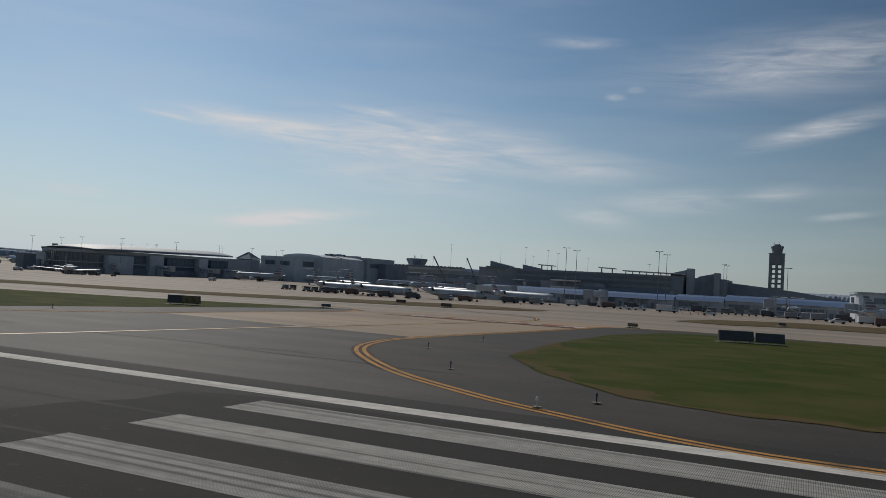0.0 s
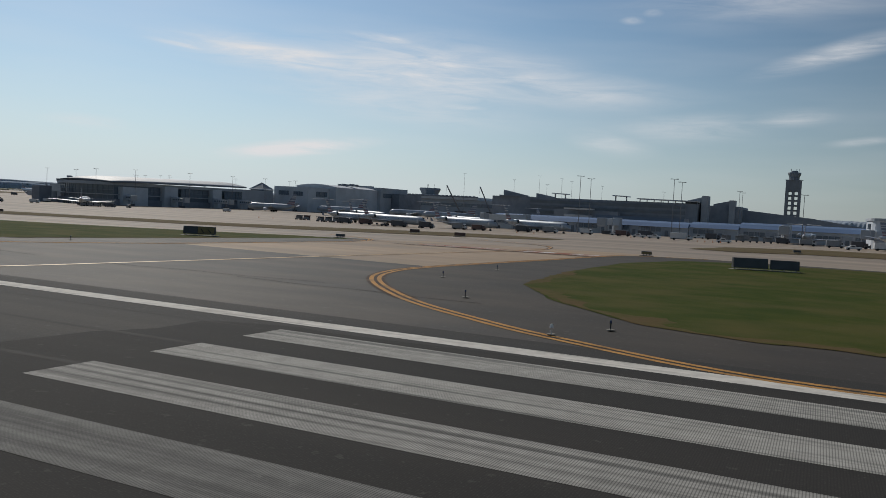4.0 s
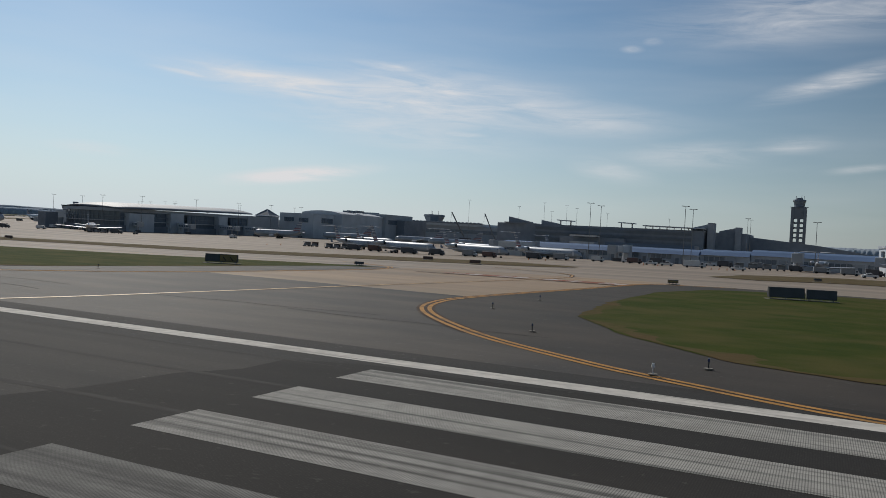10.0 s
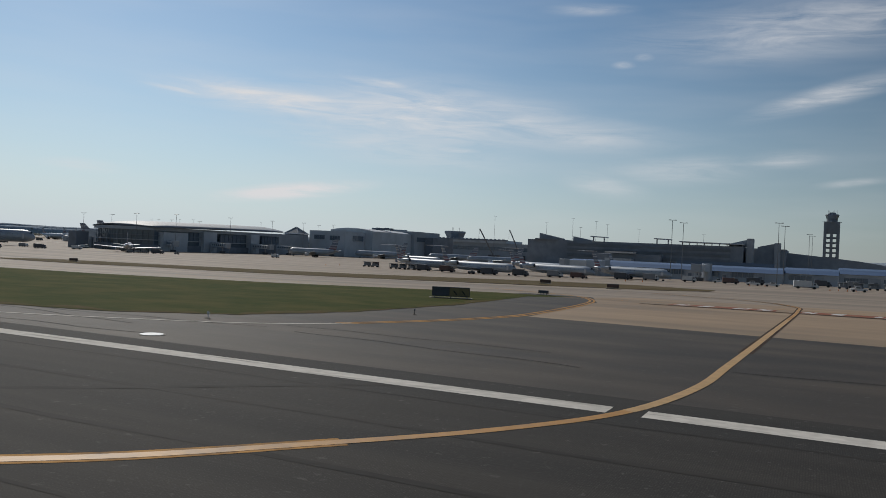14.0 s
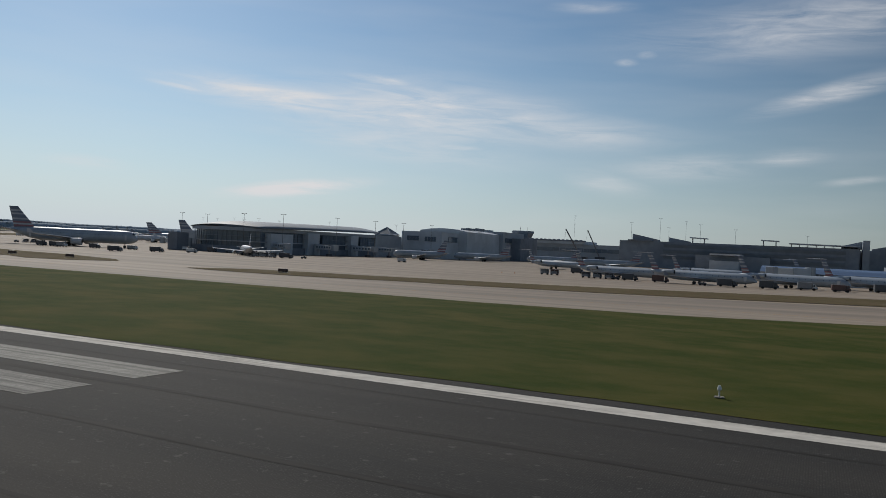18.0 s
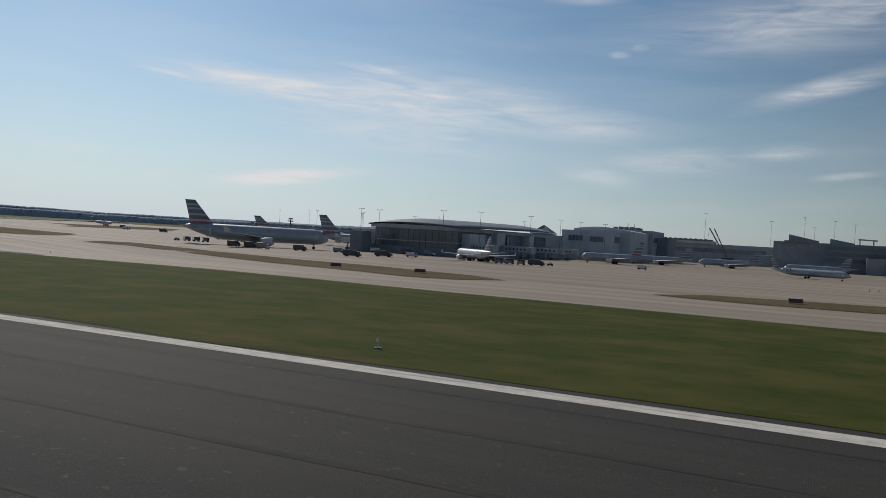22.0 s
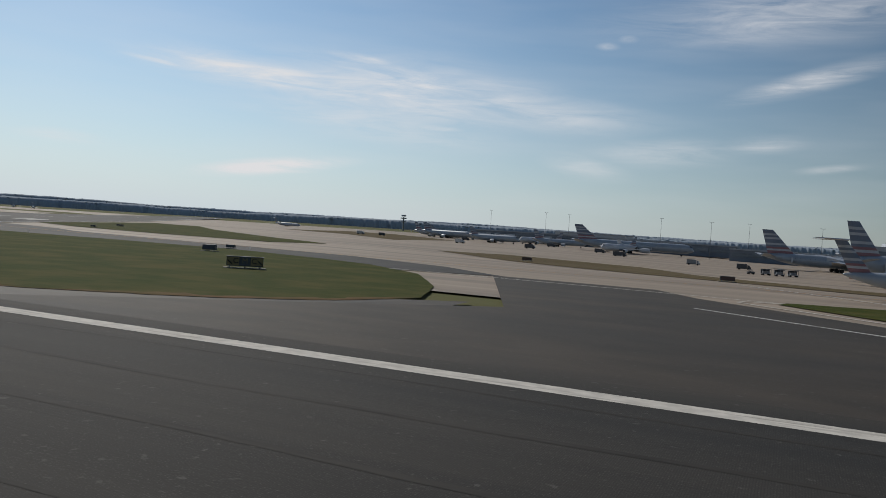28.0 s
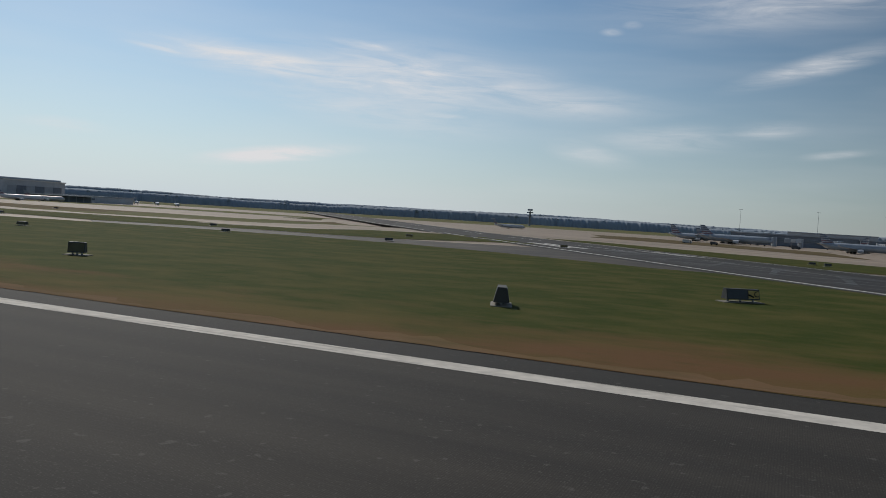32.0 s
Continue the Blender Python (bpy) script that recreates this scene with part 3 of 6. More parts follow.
def line_mesh(bm, pts, width, lift, shift=0.0):
    left, right = ribbon(pts, width, shift)
    vl = [bm.verts.new((x, y, ground_z(x, y) + lift)) for x, y in left]
    vr = [bm.verts.new((x, y, ground_z(x, y) + lift)) for x, y in right]
    for i in range(len(pts) - 1):
        bm.faces.new((vl[i], vr[i], vr[i + 1], vl[i + 1]))
    bmesh.ops.recalc_face_normals(bm, faces=bm.faces[:])
    if bm.faces[:] and sum(f.normal.z for f in bm.faces) < 0:
        bmesh.ops.reverse_faces(bm, faces=bm.faces[:])


def painted(name, pts, width, mat, lift, label, shift=0.0, parent=None):
    bm = bmesh.new()
    line_mesh(bm, pts, width, lift, shift)
    ob = link(name, bm, mat, parent)
    if parent is None:
        tagged(ob, label, "marking", kind="structure")
    return ob


def dense(a, b, step=6.0):
    n = max(1, int(math.hypot(b[0] - a[0], b[1] - a[1]) / step))
    return [(a[0] + (b[0] - a[0]) * i / n, a[1] + (b[1] - a[1]) * i / n) for i in range(n + 1)]


# the land, out to the horizon
bm = bmesh.new()
xs = [-4200, -2500, -1500, -1000, -700] + XCUT + [100, 300, 700, 1500, 3800]
ysl = [-4000, -1500, -500, -240, -72, -35] + YCUT + [320, 500, 800, 1300, 2000, 3000, 4500]
grid = [[bm.verts.new((x, y, ground_z(x, y) - 0.16)) for y in ysl] for x in xs]
for i in range(len(xs) - 1):
    for j in range(len(ysl) - 1):
        bm.faces.new((grid[i][j], grid[i + 1][j], grid[i + 1][j + 1], grid[i][j + 1]))
tagged(link("ground", bm, M["field"]), "dry green and tan mown grass land of a wide airfield", "ground", kind="structure")

sheet("apron", [(420, 41), (420, 640), (-640, 640), (-1150, 420), (-1150, 70), (-640, 55), (-470, 41)], M["concrete"], -0.05,
      "pale tan worn concrete apron and taxiways", "apron")
sheet("runway", [(140, -36), (140, 18.45), (-1700, 18.45), (-1700, -36)], M["asphalt"], -0.004, "dark grey grooved asphalt runway with tyre streaks", "runway")
sheet("taxiway_fan", [(140, 17.5), (140, 80), (-13.1, 80.7), (-17.4, 77), (-18.3, 40.4), (-39.7, 41.5), (-42.5, 67.3), (-46, 79.6), (-54, 82), (-56, 40.1), (-70, 17.5)],
      M["old_asphalt"], -0.009, "dark worn asphalt at the mouth of the taxiway", "taxiway")
sheet("taxiway_slab", [(-18.3, 40.4), (-17.4, 77), (-14.1, 80.8), (-16.2, 85.3), (-43.2, 85.9), (-46, 79.6), (-42.5, 67.3), (-39.7, 41.5)], M["tan_concrete"], -0.014,
      "tan stained concrete slab of the taxiway", "taxiway")
sheet("exit_taxiway", [(-226, 52), (-238, 54), (-252, 49), (-300, 47), (-323, 31), (-346, 58), (-350, 66), (-364, 66), (-352, 35), (-366, 17.4), (-290, 17.4), (-262, 27), (-240.1, 40.2)],
      M["taxi_asphalt"], -0.011, "dark grey asphalt rapid exit taxiway", "taxiway")
CX, CY, DX, DY = -412.9, 17.26, -0.600, 0.800      # the crossing runway's near edge and heading


def cross(along, across):
    return (CX + DX * along - DY * across, CY + DY * along + DX * across)


sheet("crossing_runway", [cross(-1.1, -2.2), cross(980, -2.2), cross(980, 34.8), cross(25.6, 34.8)], M["cross_asphalt"], -0.003, "grey patched asphalt runway that crosses at an angle", "runway")
sheet("shoulder", [(-352, 17.4), (-386, 17.4), (-384, 19), (-379, 20.6), (-371, 22.5), (-362, 27), (-354, 36)], M["old_asphalt"], -0.013, "worn grey asphalt shoulder beside the runway's edge", "runway")
sheet("fillet", [(-432, 17.5), (-404, 17.5), (-411, 20.5), (-418, 29), (-428, 40)], M["cross_asphalt"], -0.007, "dark asphalt fillet in the corner of two runways", "runway")
sheet("fillet", [(-445, 17.5), (-500, 17.5), (-472, 20), (-466.5, 27), (-472, 40), (-463, 35)], M["cross_asphalt"], -0.007, "dark asphalt fillet in the corner of two runways", "runway")
sheet("shoulder", [(-462, 18.4), (-462, 19.5), (-1500, 19.5), (-1500, 18.4)], M["asphalt"], -0.004, "dark asphalt shoulder along the runway's edge line", "runway")
sheet("connecting_taxiway", [cross(46, -2.1), cross(98, -2.1), (-462, 97.5), (-452, 95), (-442, 89.5), (-425, 87.5), (-405, 86), (-388, 83), (-373, 76), (-363, 66), (-372, 60), (-400, 64), (-430, 58)], M["cross_asphalt"], -0.009,
      "grey asphalt taxiway joining the crossing runway", "taxiway")
sheet("connecting_taxiway", [cross(88, 34), cross(136, 34), (-533, 104), (-545, 105.5), (-571, 107), (-592, 92), (-582, 84), (-566, 90), (-551, 91), (-535, 87), (-520, 80), (-508, 73), (-497, 68)], M["old_asphalt"], -0.009, "narrow grey asphalt taxiway between grass areas", "taxiway")

GREEN = [
    ("grass_verge", [(-62, 17.7), (-61.9, 20), (-61.4, 22), (-57, 23.1), (-52, 24.6), (-48.2, 28), (-46.6, 34), (-46.4, 46.2), (-48.3, 60.4), (-50.4, 71.5), (-47.6, 77.7), (-56.8, 77.7), (-66, 72.4), (-75.5, 62), (-87.2, 53.1),
                     (-98.9, 50.6), (-119, 49.7), (-140.9, 49), (-163, 49.1), (-185.2, 50.4), (-207, 53.9), (-223.1, 49.9), (-238.2, 42.8), (-251, 36.7), (-259, 33), (-266, 29.3), (-285, 26.6), (-294, 24.2), (-300, 20.6), (-306.5, 18.6), (-298, 17.9), (-285, 17.5), (-90, 17.5), (-76, 17.8)], "grass", "mown green grass verge with a dry edge beside the runway"),
    ("grass_lawn", [(-12, 34.2), (-8, 27.8), (-4.5, 23.9), (-1.5, 22.9), (4, 22.9), (120, 26), (120, 79), (10, 82), (-2, 80.1), (-8, 78.3), (-12.1, 75.1), (-14.1, 62.3), (-13.6, 48)], "lawn", "green lawn with dry patches inside the taxiway bend"),
    ("grass_island", [(-242, 53), (-252, 48), (-262, 44.6), (-279, 39.8), (-290, 37.9), (-303, 35.2), (-312, 30.9), (-319.6, 31), (-329, 43), (-341, 59.5), (-340.5, 62.6), (-330, 66.6), (-318, 66.2), (-304, 63.8), (-286, 60), (-270.5, 58), (-256, 58.5)], "grass", "green and tan grass island between two taxiways"),
    ("grass_island", [(-356.2, 35), (-357.6, 29.6), (-360.6, 25.4), (-366, 21.6), (-373, 19.3), (-378.6, 18.9), (-379.6, 17.6), (-384, 17.4), (-400, 17.5), (-407, 18.4), (-412, 19.8), (-415.2, 21.8), (-418.4, 28.1), (-423.2, 34.4), (-428.6, 41.3), (-435.0, 50.1), (-440, 57.4), (-440.8, 62), (-438, 67.6), (-432, 70.6), (-424, 71.8), (-416, 73), (-406, 74), (-396, 73.8), (-385, 70.4), (-376, 66), (-367, 57), (-359.6, 44)], "grass", "green grass island with a brown worn rim beside the runway"),
    ("grass_verge", [(-474.3, 42.4), (-469.3, 35.8), (-467.2, 31.4), (-466.0, 27), (-466.2, 23.6), (-467.4, 21.2), (-470.4, 19.7), (-478, 18.85), (-1500, 18.75), (-1500, 62), (-700, 72), (-640, 75), (-597, 80), (-582, 86), (-566, 91.5), (-551, 93), (-535, 89.5), (-520, 82.5), (-508, 75.4), (-501.5, 71.4), (-495.6, 70.4)], "grass", "green grass verge with bare reddish soil near the runway"),
    ("grass_strip", [(-180.7, 108.8), (-176.4, 106.6), (-168.5, 105.4), (-155, 107), (-141, 112), (-120, 113), (-91, 113.6), (-64, 116), (-46, 119), (-40, 125), (-40, 132), (-54, 142), (-76, 141), (-105, 134), (-125, 131), (-140, 129), (-152, 124.7), (-165, 121.9), (-175, 118)], "strip_grass", "narrow brown grass strip between taxiway and apron"),
    ("grass_strip", [(-203.6, 114.4), (-208.5, 104.5), (-215, 102), (-225, 106), (-245, 110), (-259, 115), (-274, 120), (-286, 118), (-290, 110), (-300, 124), (-304, 135), (-285, 136), (-271, 134.3), (-255, 130), (-233, 127.5), (-221, 123.4), (-212, 120.9)], "strip_grass", "narrow brown grass strip between taxiway and apron"),
    ("grass_strip", [(-17, 118), (-10, 114.5), (-2, 123), (40, 134), (80, 140), (80, 170), (20, 164), (0.4, 158), (-14.2, 138.4)], "strip_grass", "narrow brown grass strip between taxiway and apron"),
    ("grass_island", [(-310.1, 90.8), (-328.1, 91.1), (-357.2, 110.1), (-385.3, 129.6), (-408.2, 152), (-398.8, 170.9), (-369.8, 176.4), (-334.9, 131.7)], "strip_grass", "brownish grass island far out on the apron"),
    ("grass_island", [(-423.2, 113.4), (-445, 110.4), (-468, 112), (-486, 118), (-518, 164), (-560, 226), (-548, 238), (-500, 190), (-450, 150), (-422.5, 131)], "grass", "green grass island beside the crossing runway"),
    ("grass_island", [(-527, 121), (-545, 106), (-571, 108), (-592, 93.5), (-640, 90), (-820, 96), (-820, 120), (-640, 118), (-580, 150), (-550, 152)], "grass", "long green grass island between far taxiways"),
    ("grass_island", [(-590, 175), (-660, 140), (-900, 140), (-900, 170), (-700, 190), (-640, 240)], "strip_grass", "tan grass island between far taxiways"),
    ("grass_island", [(-470, 250), (-520, 300), (-600, 330), (-640, 400), (-560, 420), (-480, 330)], "strip_grass", "tan grass field far behind the apron"),
    ("grass_island", [(-640, 230), (-720, 215), (-950, 215), (-980, 290), (-760, 330), (-690, 310)], "grass", "far green grass field between taxiways"),
]
for gname, poly, gm, glabel in GREEN:
    sheet(gname, ragged(poly, 1.5, 0.22 if poly[0][0] > -350 else 0.08), M[gm], 0.006, glabel, "grass")
# ---- runway markings ----
E0 = 16.8
for xa, xb in ((140, -28.7), (-29.4, -413.4), (-413.4, -452.8), (-452.8, -1500)):
    worn = -456 < xb < -440
    painted("edge_line", dense((xa, E0), (xb, E0), 3), 0.76, M["scuffed_line" if worn else "white_line"], 0.001, "greyed runway edge line scuffed by crossing tyres" if worn else "white painted runway edge line, slightly worn")
for k in range(10):
    y = 14.85 - 2.62 * k
    if -0.6 < y < 1.5:
        continue
    painted("threshold_bar", dense((-11.25, y), (24, y), 6), 1.36, M["white_bar" if k < 2 else "worn_bar" if k == 2 else "rubbed_bar"], 0.001, "broad white threshold bar with tyre wear" if k < 3 else "broad threshold bar rubbed dark by tyres")
for y in (13.95, 11.5, 9.05, -9.05, -11.5, -13.95):
    painted("touchdown_bar", dense((-90.9, y), (-107.8, y), 6), 1.42, M["white_bar" if y > 12 else "worn_bar"], 0.001, "white touchdown zone bar worn by tyres")
for y in (11.7, -11.7):
    painted("aiming_point", dense((-204.7, y), (-238.6, y), 6), 6.7, M["white_bar"], 0.001, "very broad white aiming point block, grey with wear")
for y in (11.4, 8.6, -8.6, -11.4):
    painted("touchdown_bar", dense((-430.5, y), (-447.4, y), 6), 1.45, M["white_bar"], 0.001, "white touchdown zone bar worn by tyres")
for k in range(40):
    x = -40 - 38 * k
    painted("centre_dash", dense((x, -1.9), (x - 23, -1.9), 8), 0.6, M["white_line"], 0.001, "white runway centre line dash")
# crossing runway
for ac in (0.0, 32.65):
    painted("edge_line", dense(cross(-0.4 if ac < 1 else 23.4, ac), cross(940, ac), 2), 0.58, M["cross_line"], 0.012, "white edge line of the crossing runway")
for ac in (5.2, 8.0, 25.1, 27.6):
    painted("touchdown_bar", dense(cross(36, ac), cross(53.5, ac), 6), 1.5, M["cross_line"], 0.012, "white touchdown zone bar on the crossing runway")
for ac in (5.2, 8.0, 25.1, 27.6):
    painted("touchdown_bar", dense(cross(142, ac), cross(160, ac), 6), 1.6, M["cross_line"], 0.012, "white touchdown zone bar on the crossing runway")
for k in range(18):
    painted("centre_dash", dense(cross(14.4 + 43 * k, 16.2), cross(39.8 + 43 * k, 16.2), 8), 0.5, M["worn_bar"] if k < 3 else M["cross_line"], 0.012, "white centre line dash of the crossing runway")
# tyre rubber and crack seal
random.seed(5)
sheet("rubber_patch", ragged([(24, 4), (24, 16.3), (-11.2, 16.35), (-12.8, 15.9), (-13.6, 15.3), (-13.6, 13.8), (-14.1, 12.4), (-14.2, 10.4), (-14.6, 9), (-17, 6.5), (-22, 4)], 1.0, 0.45), M["stain"], -0.0025, "darkened rubber-stained patch before the bars", "stain")
for y in (12.7, 9.95, 7.2, 4.45, 15.35, 0.4):
    for xa, xb in ((24, -190), (-190, -396)):
        pts = [(x, y + 0.05 * math.sin(x * 0.31 + y) + 0.04 * math.sin(x * 0.9)) for x in [xa + (xb - xa) * i / 120 for i in range(121)]]
        painted("paving_joint", pts, 0.20 if y in (12.7, 9.95) else 0.10, M["joint"], -0.001, "dark soft paving joint along the runway")
for ac, a0, a1, wd in ((8.45, -14, 50, 0.11), (6.65, -14, 60, 0.13), (12.85, -10, 40, 0.13), (2.8, 4, 13, 0.09), (7.75, -6, -1.6, 0.07), (20.0, 6, 60, 0.07), (24.0, 8, 66, 0.07), (29.5, 14, 80, 0.06)):
    pts = [cross(a0 + (a1 - a0) * i / 60, ac + random.uniform(-1, 1) * min(0.05, (a1 - a0) * 0.0012) + 0.1 * math.sin(i * 0.21 + ac)) for i in range(61)]
    painted("crack_seal", pts, wd, M["crack"], 0.002, "dark sealed crack in the asphalt")
for k in range(10):
    xa, ya = -408 - 7 * k + random.uniform(-3, 3), random.uniform(6, 14)
    sl = random.uniform(-0.7, 0.7)
    pts = [(xa + i * sl * 0.4 + random.uniform(-0.06, 0.06), ya - i * 0.4) for i in range(9)]
    painted("crack_seal", pts, 0.018, M["crack"], 0.002, "thin dark crack in the asphalt")
for k in range(16):
    xa, ya, hd = random.uniform(-58, 30), random.uniform(18.6, 26), random.uniform(-0.5, 0.5)
    pts = [(xa + 0.6 * i, ya + 0.6 * i * hd * 0.3 + 0.12 * math.sin(i * 0.7 + k) + random.uniform(-0.04, 0.04)) for i in range(-9, 10)]
    if max(y - 0.3 * max(x + 5, 0) for x, y in pts) < 27 and not any(x > -8 for x, y in pts):
        painted("crack_seal", pts, 0.06, M["crack"], 0.0, "thin dark crack in the taxiway's asphalt")
# polished wheel tracks where the runways cross
sheet("polished_tracks", [cross(-30, -1.2), cross(-20, 14), cross(-6, 26), cross(6, 34), cross(150, 34), cross(150, -1.2)], M["polished"], -0.0015, "asphalt polished by tyres in long streaks", "runway")

# ---- taxiway markings at the runway's start ----
edge_pts = curve_points([(12, 17.5), (4, 17.35), (-1.1, 17.4), (-5.5, 19.2), (-8.4, 20.9), (-12.6, 24.2), (-17.1, 29.7), (-19.2, 34.8), (-19.7, 41), (-19, 58.4), (-18.4, 75), (-16.6, 80.1), (-10.1, 83.4)], 8)
sheet("taxiway_bend", edge_pts + [(40, 83), (40, 17.5)], M["taxi_asphalt"], -0.0062, "darker brownish asphalt inside the taxiway's double line", "taxiway")
for sh in (0.17, -0.17):
    painted("taxi_edge_line", edge_pts, 0.19, M["yellow_line"], 0.002, "double orange-yellow taxiway edge line", sh)
lead = curve_points([(-64, -3), (-52, -0.6), (-43, 3.0), (-38, 5.6), (-34.6, 8.2), (-32.4, 10.9), (-30.5, 13.7), (-29.05, 16.9), (-28.3, 21.4), (-28.1, 27), (-27.8, 38), (-27.3, 58.8), (-27, 76.1), (-27.4, 85.1), (-31.8, 95.3), (-44.7, 104.8)], 8)
painted("taxi_lead_line", lead[:57], 0.26, M["lead_yellow"], 0.003, "orange-yellow taxi lead-in line")
# This stretch takes the paler colour that stands in for glare.
painted("taxi_lead_line", lead[56:89], 0.28, M["lead_glare"], 0.003, "stretch of the taxi lead-in line coloured paler for glare")
painted("taxi_lead_line", lead[88:], 0.26, M["lead_yellow"], 0.003, "orange-yellow taxi lead-in line")
for sh in (0.19, -0.19):
    painted("lead_border", lead[76:], 0.13, M["brown_line"], 0.001, "dark brown border of the taxi line", sh)
    painted("lead_border", lead[:42], 0.10, M["yellow_line"], 0.001, "thin faded orange border of the taxi line", sh)
far_edge = curve_points([(-66, 17.9), (-55.5, 19.9), (-48.6, 23.1), (-44.6, 26.2), (-42.4, 31), (-40.8, 37.2), (-40.3, 44.1), (-41.8, 59.7), (-44.4, 72.7), (-49.6, 82.6), (-63, 94)], 8)
painted("taxi_edge_line", far_edge[2:30], 0.22, M["white_line"], 0.0, "pale taxiway edge line")
for sh in (0.2, -0.2):
    painted("taxi_edge_line", far_edge[28:], 0.2, M["yellow_line"], 0.0, "double orange taxiway edge line", sh)
# holding position: red panels with white bars, between dark lines
HL, HR = Vector((-39.7, 71.3, 0)), Vector((-18, 71, 0))


def hold_at(u, up):
    p = HL.lerp(HR, u)
    return (p.x, p.y + up)


for up in (0.0, 0.7):
    painted("hold_line", [hold_at(i / 8, up) for i in range(9)], 0.4, M["brown_line"], 0.001, "dark holding position line")
for u0, u1 in ((0.10, 0.51), (0.58, 0.99)):
    painted("hold_panel", [hold_at(u0 + (u1 - u0) * i / 5, 3.0) for i in range(6)], 3.2, M["red_line"], 0.0, "faded red painted holding position panel")
for u in (0.14, 0.165, 0.235, 0.255, 0.37, 0.40, 0.455, 0.48, 0.62, 0.645, 0.72, 0.74, 0.865, 0.90, 0.94):
    a, b = hold_at(u - 0.012, 1.8), hold_at(u + 0.012, 4.2)
    painted("hold_bar", [a, b], 0.42, M["cross_line"], 0.005, "short white bar on the red panel")
painted("line_border", edge_pts[40:], 0.8, M["brown_line"], 0.0, "dark brown border of the double taxiway edge line")
# lines on the taxiways
for pts, wd, mt in (([(-470, 62), (-350, 62), (-342, 56), (-310, 23), (-302, 20)], 0.3, "white_line"), ([(-345, 47), (-328, 33), (-316, 22), (-308, 18.2)], 0.3, "cross_line"),
                    ([(-303, 27.3), (-311, 23), (-318, 19.4)], 0.4, "white_line"), ([(-470, 86), (-360, 84), (-260.5, 82.6), (-64.2, 75.1), (60, 92)], 0.25, "yellow_line"), ([(-345.2, 92.5), (-330, 70), (-322, 45)], 0.3, "cross_line")):
    painted("taxi_line", curve_points(pts, 8), wd, M[mt], -0.008, "pale painted line on the taxiway")
for c in ((-308.3, 18.75), (-307.1, 18.55)):
    painted("light_pad", [(c[0] - 0.5, c[1]), (c[0] + 0.5, c[1])], 0.4, M["pad"], 0.006, "small pale concrete pad beside the runway")

# ---- building blocks ----
def box(bm, x0, x1, y0, y1, z0, z1, bev=0.0):
    r = bmesh.ops.create_cube(bm, size=1)
    vs = r["verts"]
    for v in vs:
        v.co = Vector(((x0 + x1) / 2 + v.co.x * (x1 - x0), (y0 + y1) / 2 + v.co.y * (y1 - y0), (z0 + z1) / 2 + v.co.z * (z1 - z0)))
    if bev:
        es = list({e for v in vs for e in v.link_edges})
        bmesh.ops.bevel(bm, geom=es, offset=bev, segments=2, affect="EDGES", profile=0.6)
    return vs


def rod(bm, a, b, r0, r1=None, seg=8):
    r1 = r0 if r1 is None else r1
    a, b = Vector(a), Vector(b)
    q = (b - a).to_track_quat("Z", "Y")
    rings = []
    for p, r in ((a, r0), (b, r1)):
        rings.append([bm.verts.new(p + q @ Vector((r * math.cos(6.28319 * k / seg), r * math.sin(6.28319 * k / seg), 0))) for k in range(seg)])
    for k in range(seg):
        bm.faces.new((rings[0][k], rings[0][(k + 1) % seg], rings[1][(k + 1) % seg], rings[1][k]))
    bm.faces.new(rings[0][::-1])
    bm.faces.new(rings[1])


def loft(bm, rings, cap=True):
    vr = [[bm.verts.new(p) for p in r] for r in rings]
    n = len(vr[0])
    for i in range(len(vr) - 1):
        for k in range(n):
            bm.faces.new((vr[i][k], vr[i][(k + 1) % n], vr[i + 1][(k + 1) % n], vr[i + 1][k]))
    if cap:
        bm.faces.new(vr[0][::-1])
        bm.faces.new(vr[-1])
    bmesh.ops.recalc_face_normals(bm, faces=bm.faces[:])


def prism(bm, pts, z0, z1):
    lo = [bm.verts.new((x, y, z0)) for x, y in pts]
    hi = [bm.verts.new((x, y, z1)) for x, y in pts]
    n = len(pts)
    for k in range(n):
        bm.faces.new((lo[k], lo[(k + 1) % n], hi[(k + 1) % n], hi[k]))
    bm.faces.new(lo[::-1])
    bm.faces.new(hi)
    bmesh.ops.recalc_face_normals(bm, faces=bm.faces[:])


def upright(bm, pts, y0, y1):
    """An outline in x and z, drawn out along y."""
    a = [bm.verts.new((x, y0, z)) for x, z in pts]
    b = [bm.verts.new((x, y1, z)) for x, z in pts]
    n = len(pts)
    for k in range(n):
        bm.faces.new((a[k], a[(k + 1) % n], b[(k + 1) % n], b[k]))
    bm.faces.new(a[::-1])
    bm.faces.new(b)
    bmesh.ops.recalc_face_normals(bm, faces=bm.faces[:])


def thing(name, label, category, x=0.0, y=0.0, z=None, turn=0.0, group="", kind=""):
    ob = tagged(new(name), label, category, group, kind)
    ob.empty_display_size = 0.1
    ob.matrix_world = pose(x, y, ground_z(x, y) if z is None else z, 0, 0, turn)
    return ob


def mesh_of(fn, *a, **k):
    bm = bmesh.new()
    fn(bm, *a, **k)
    return bm


def block(name, parent, mat, *dims, bev=0.0, label=""):
    return part(name, mesh_of(box, *dims, bev=bev), mat, parent, label)


# ---- aircraft ----
def circle(x, cy, cz, ry, rz, seg=20):
    return [(x, cy + ry * math.cos(6.28319 * k / seg), cz + rz * math.sin(6.28319 * k / seg)) for k in range(seg)]


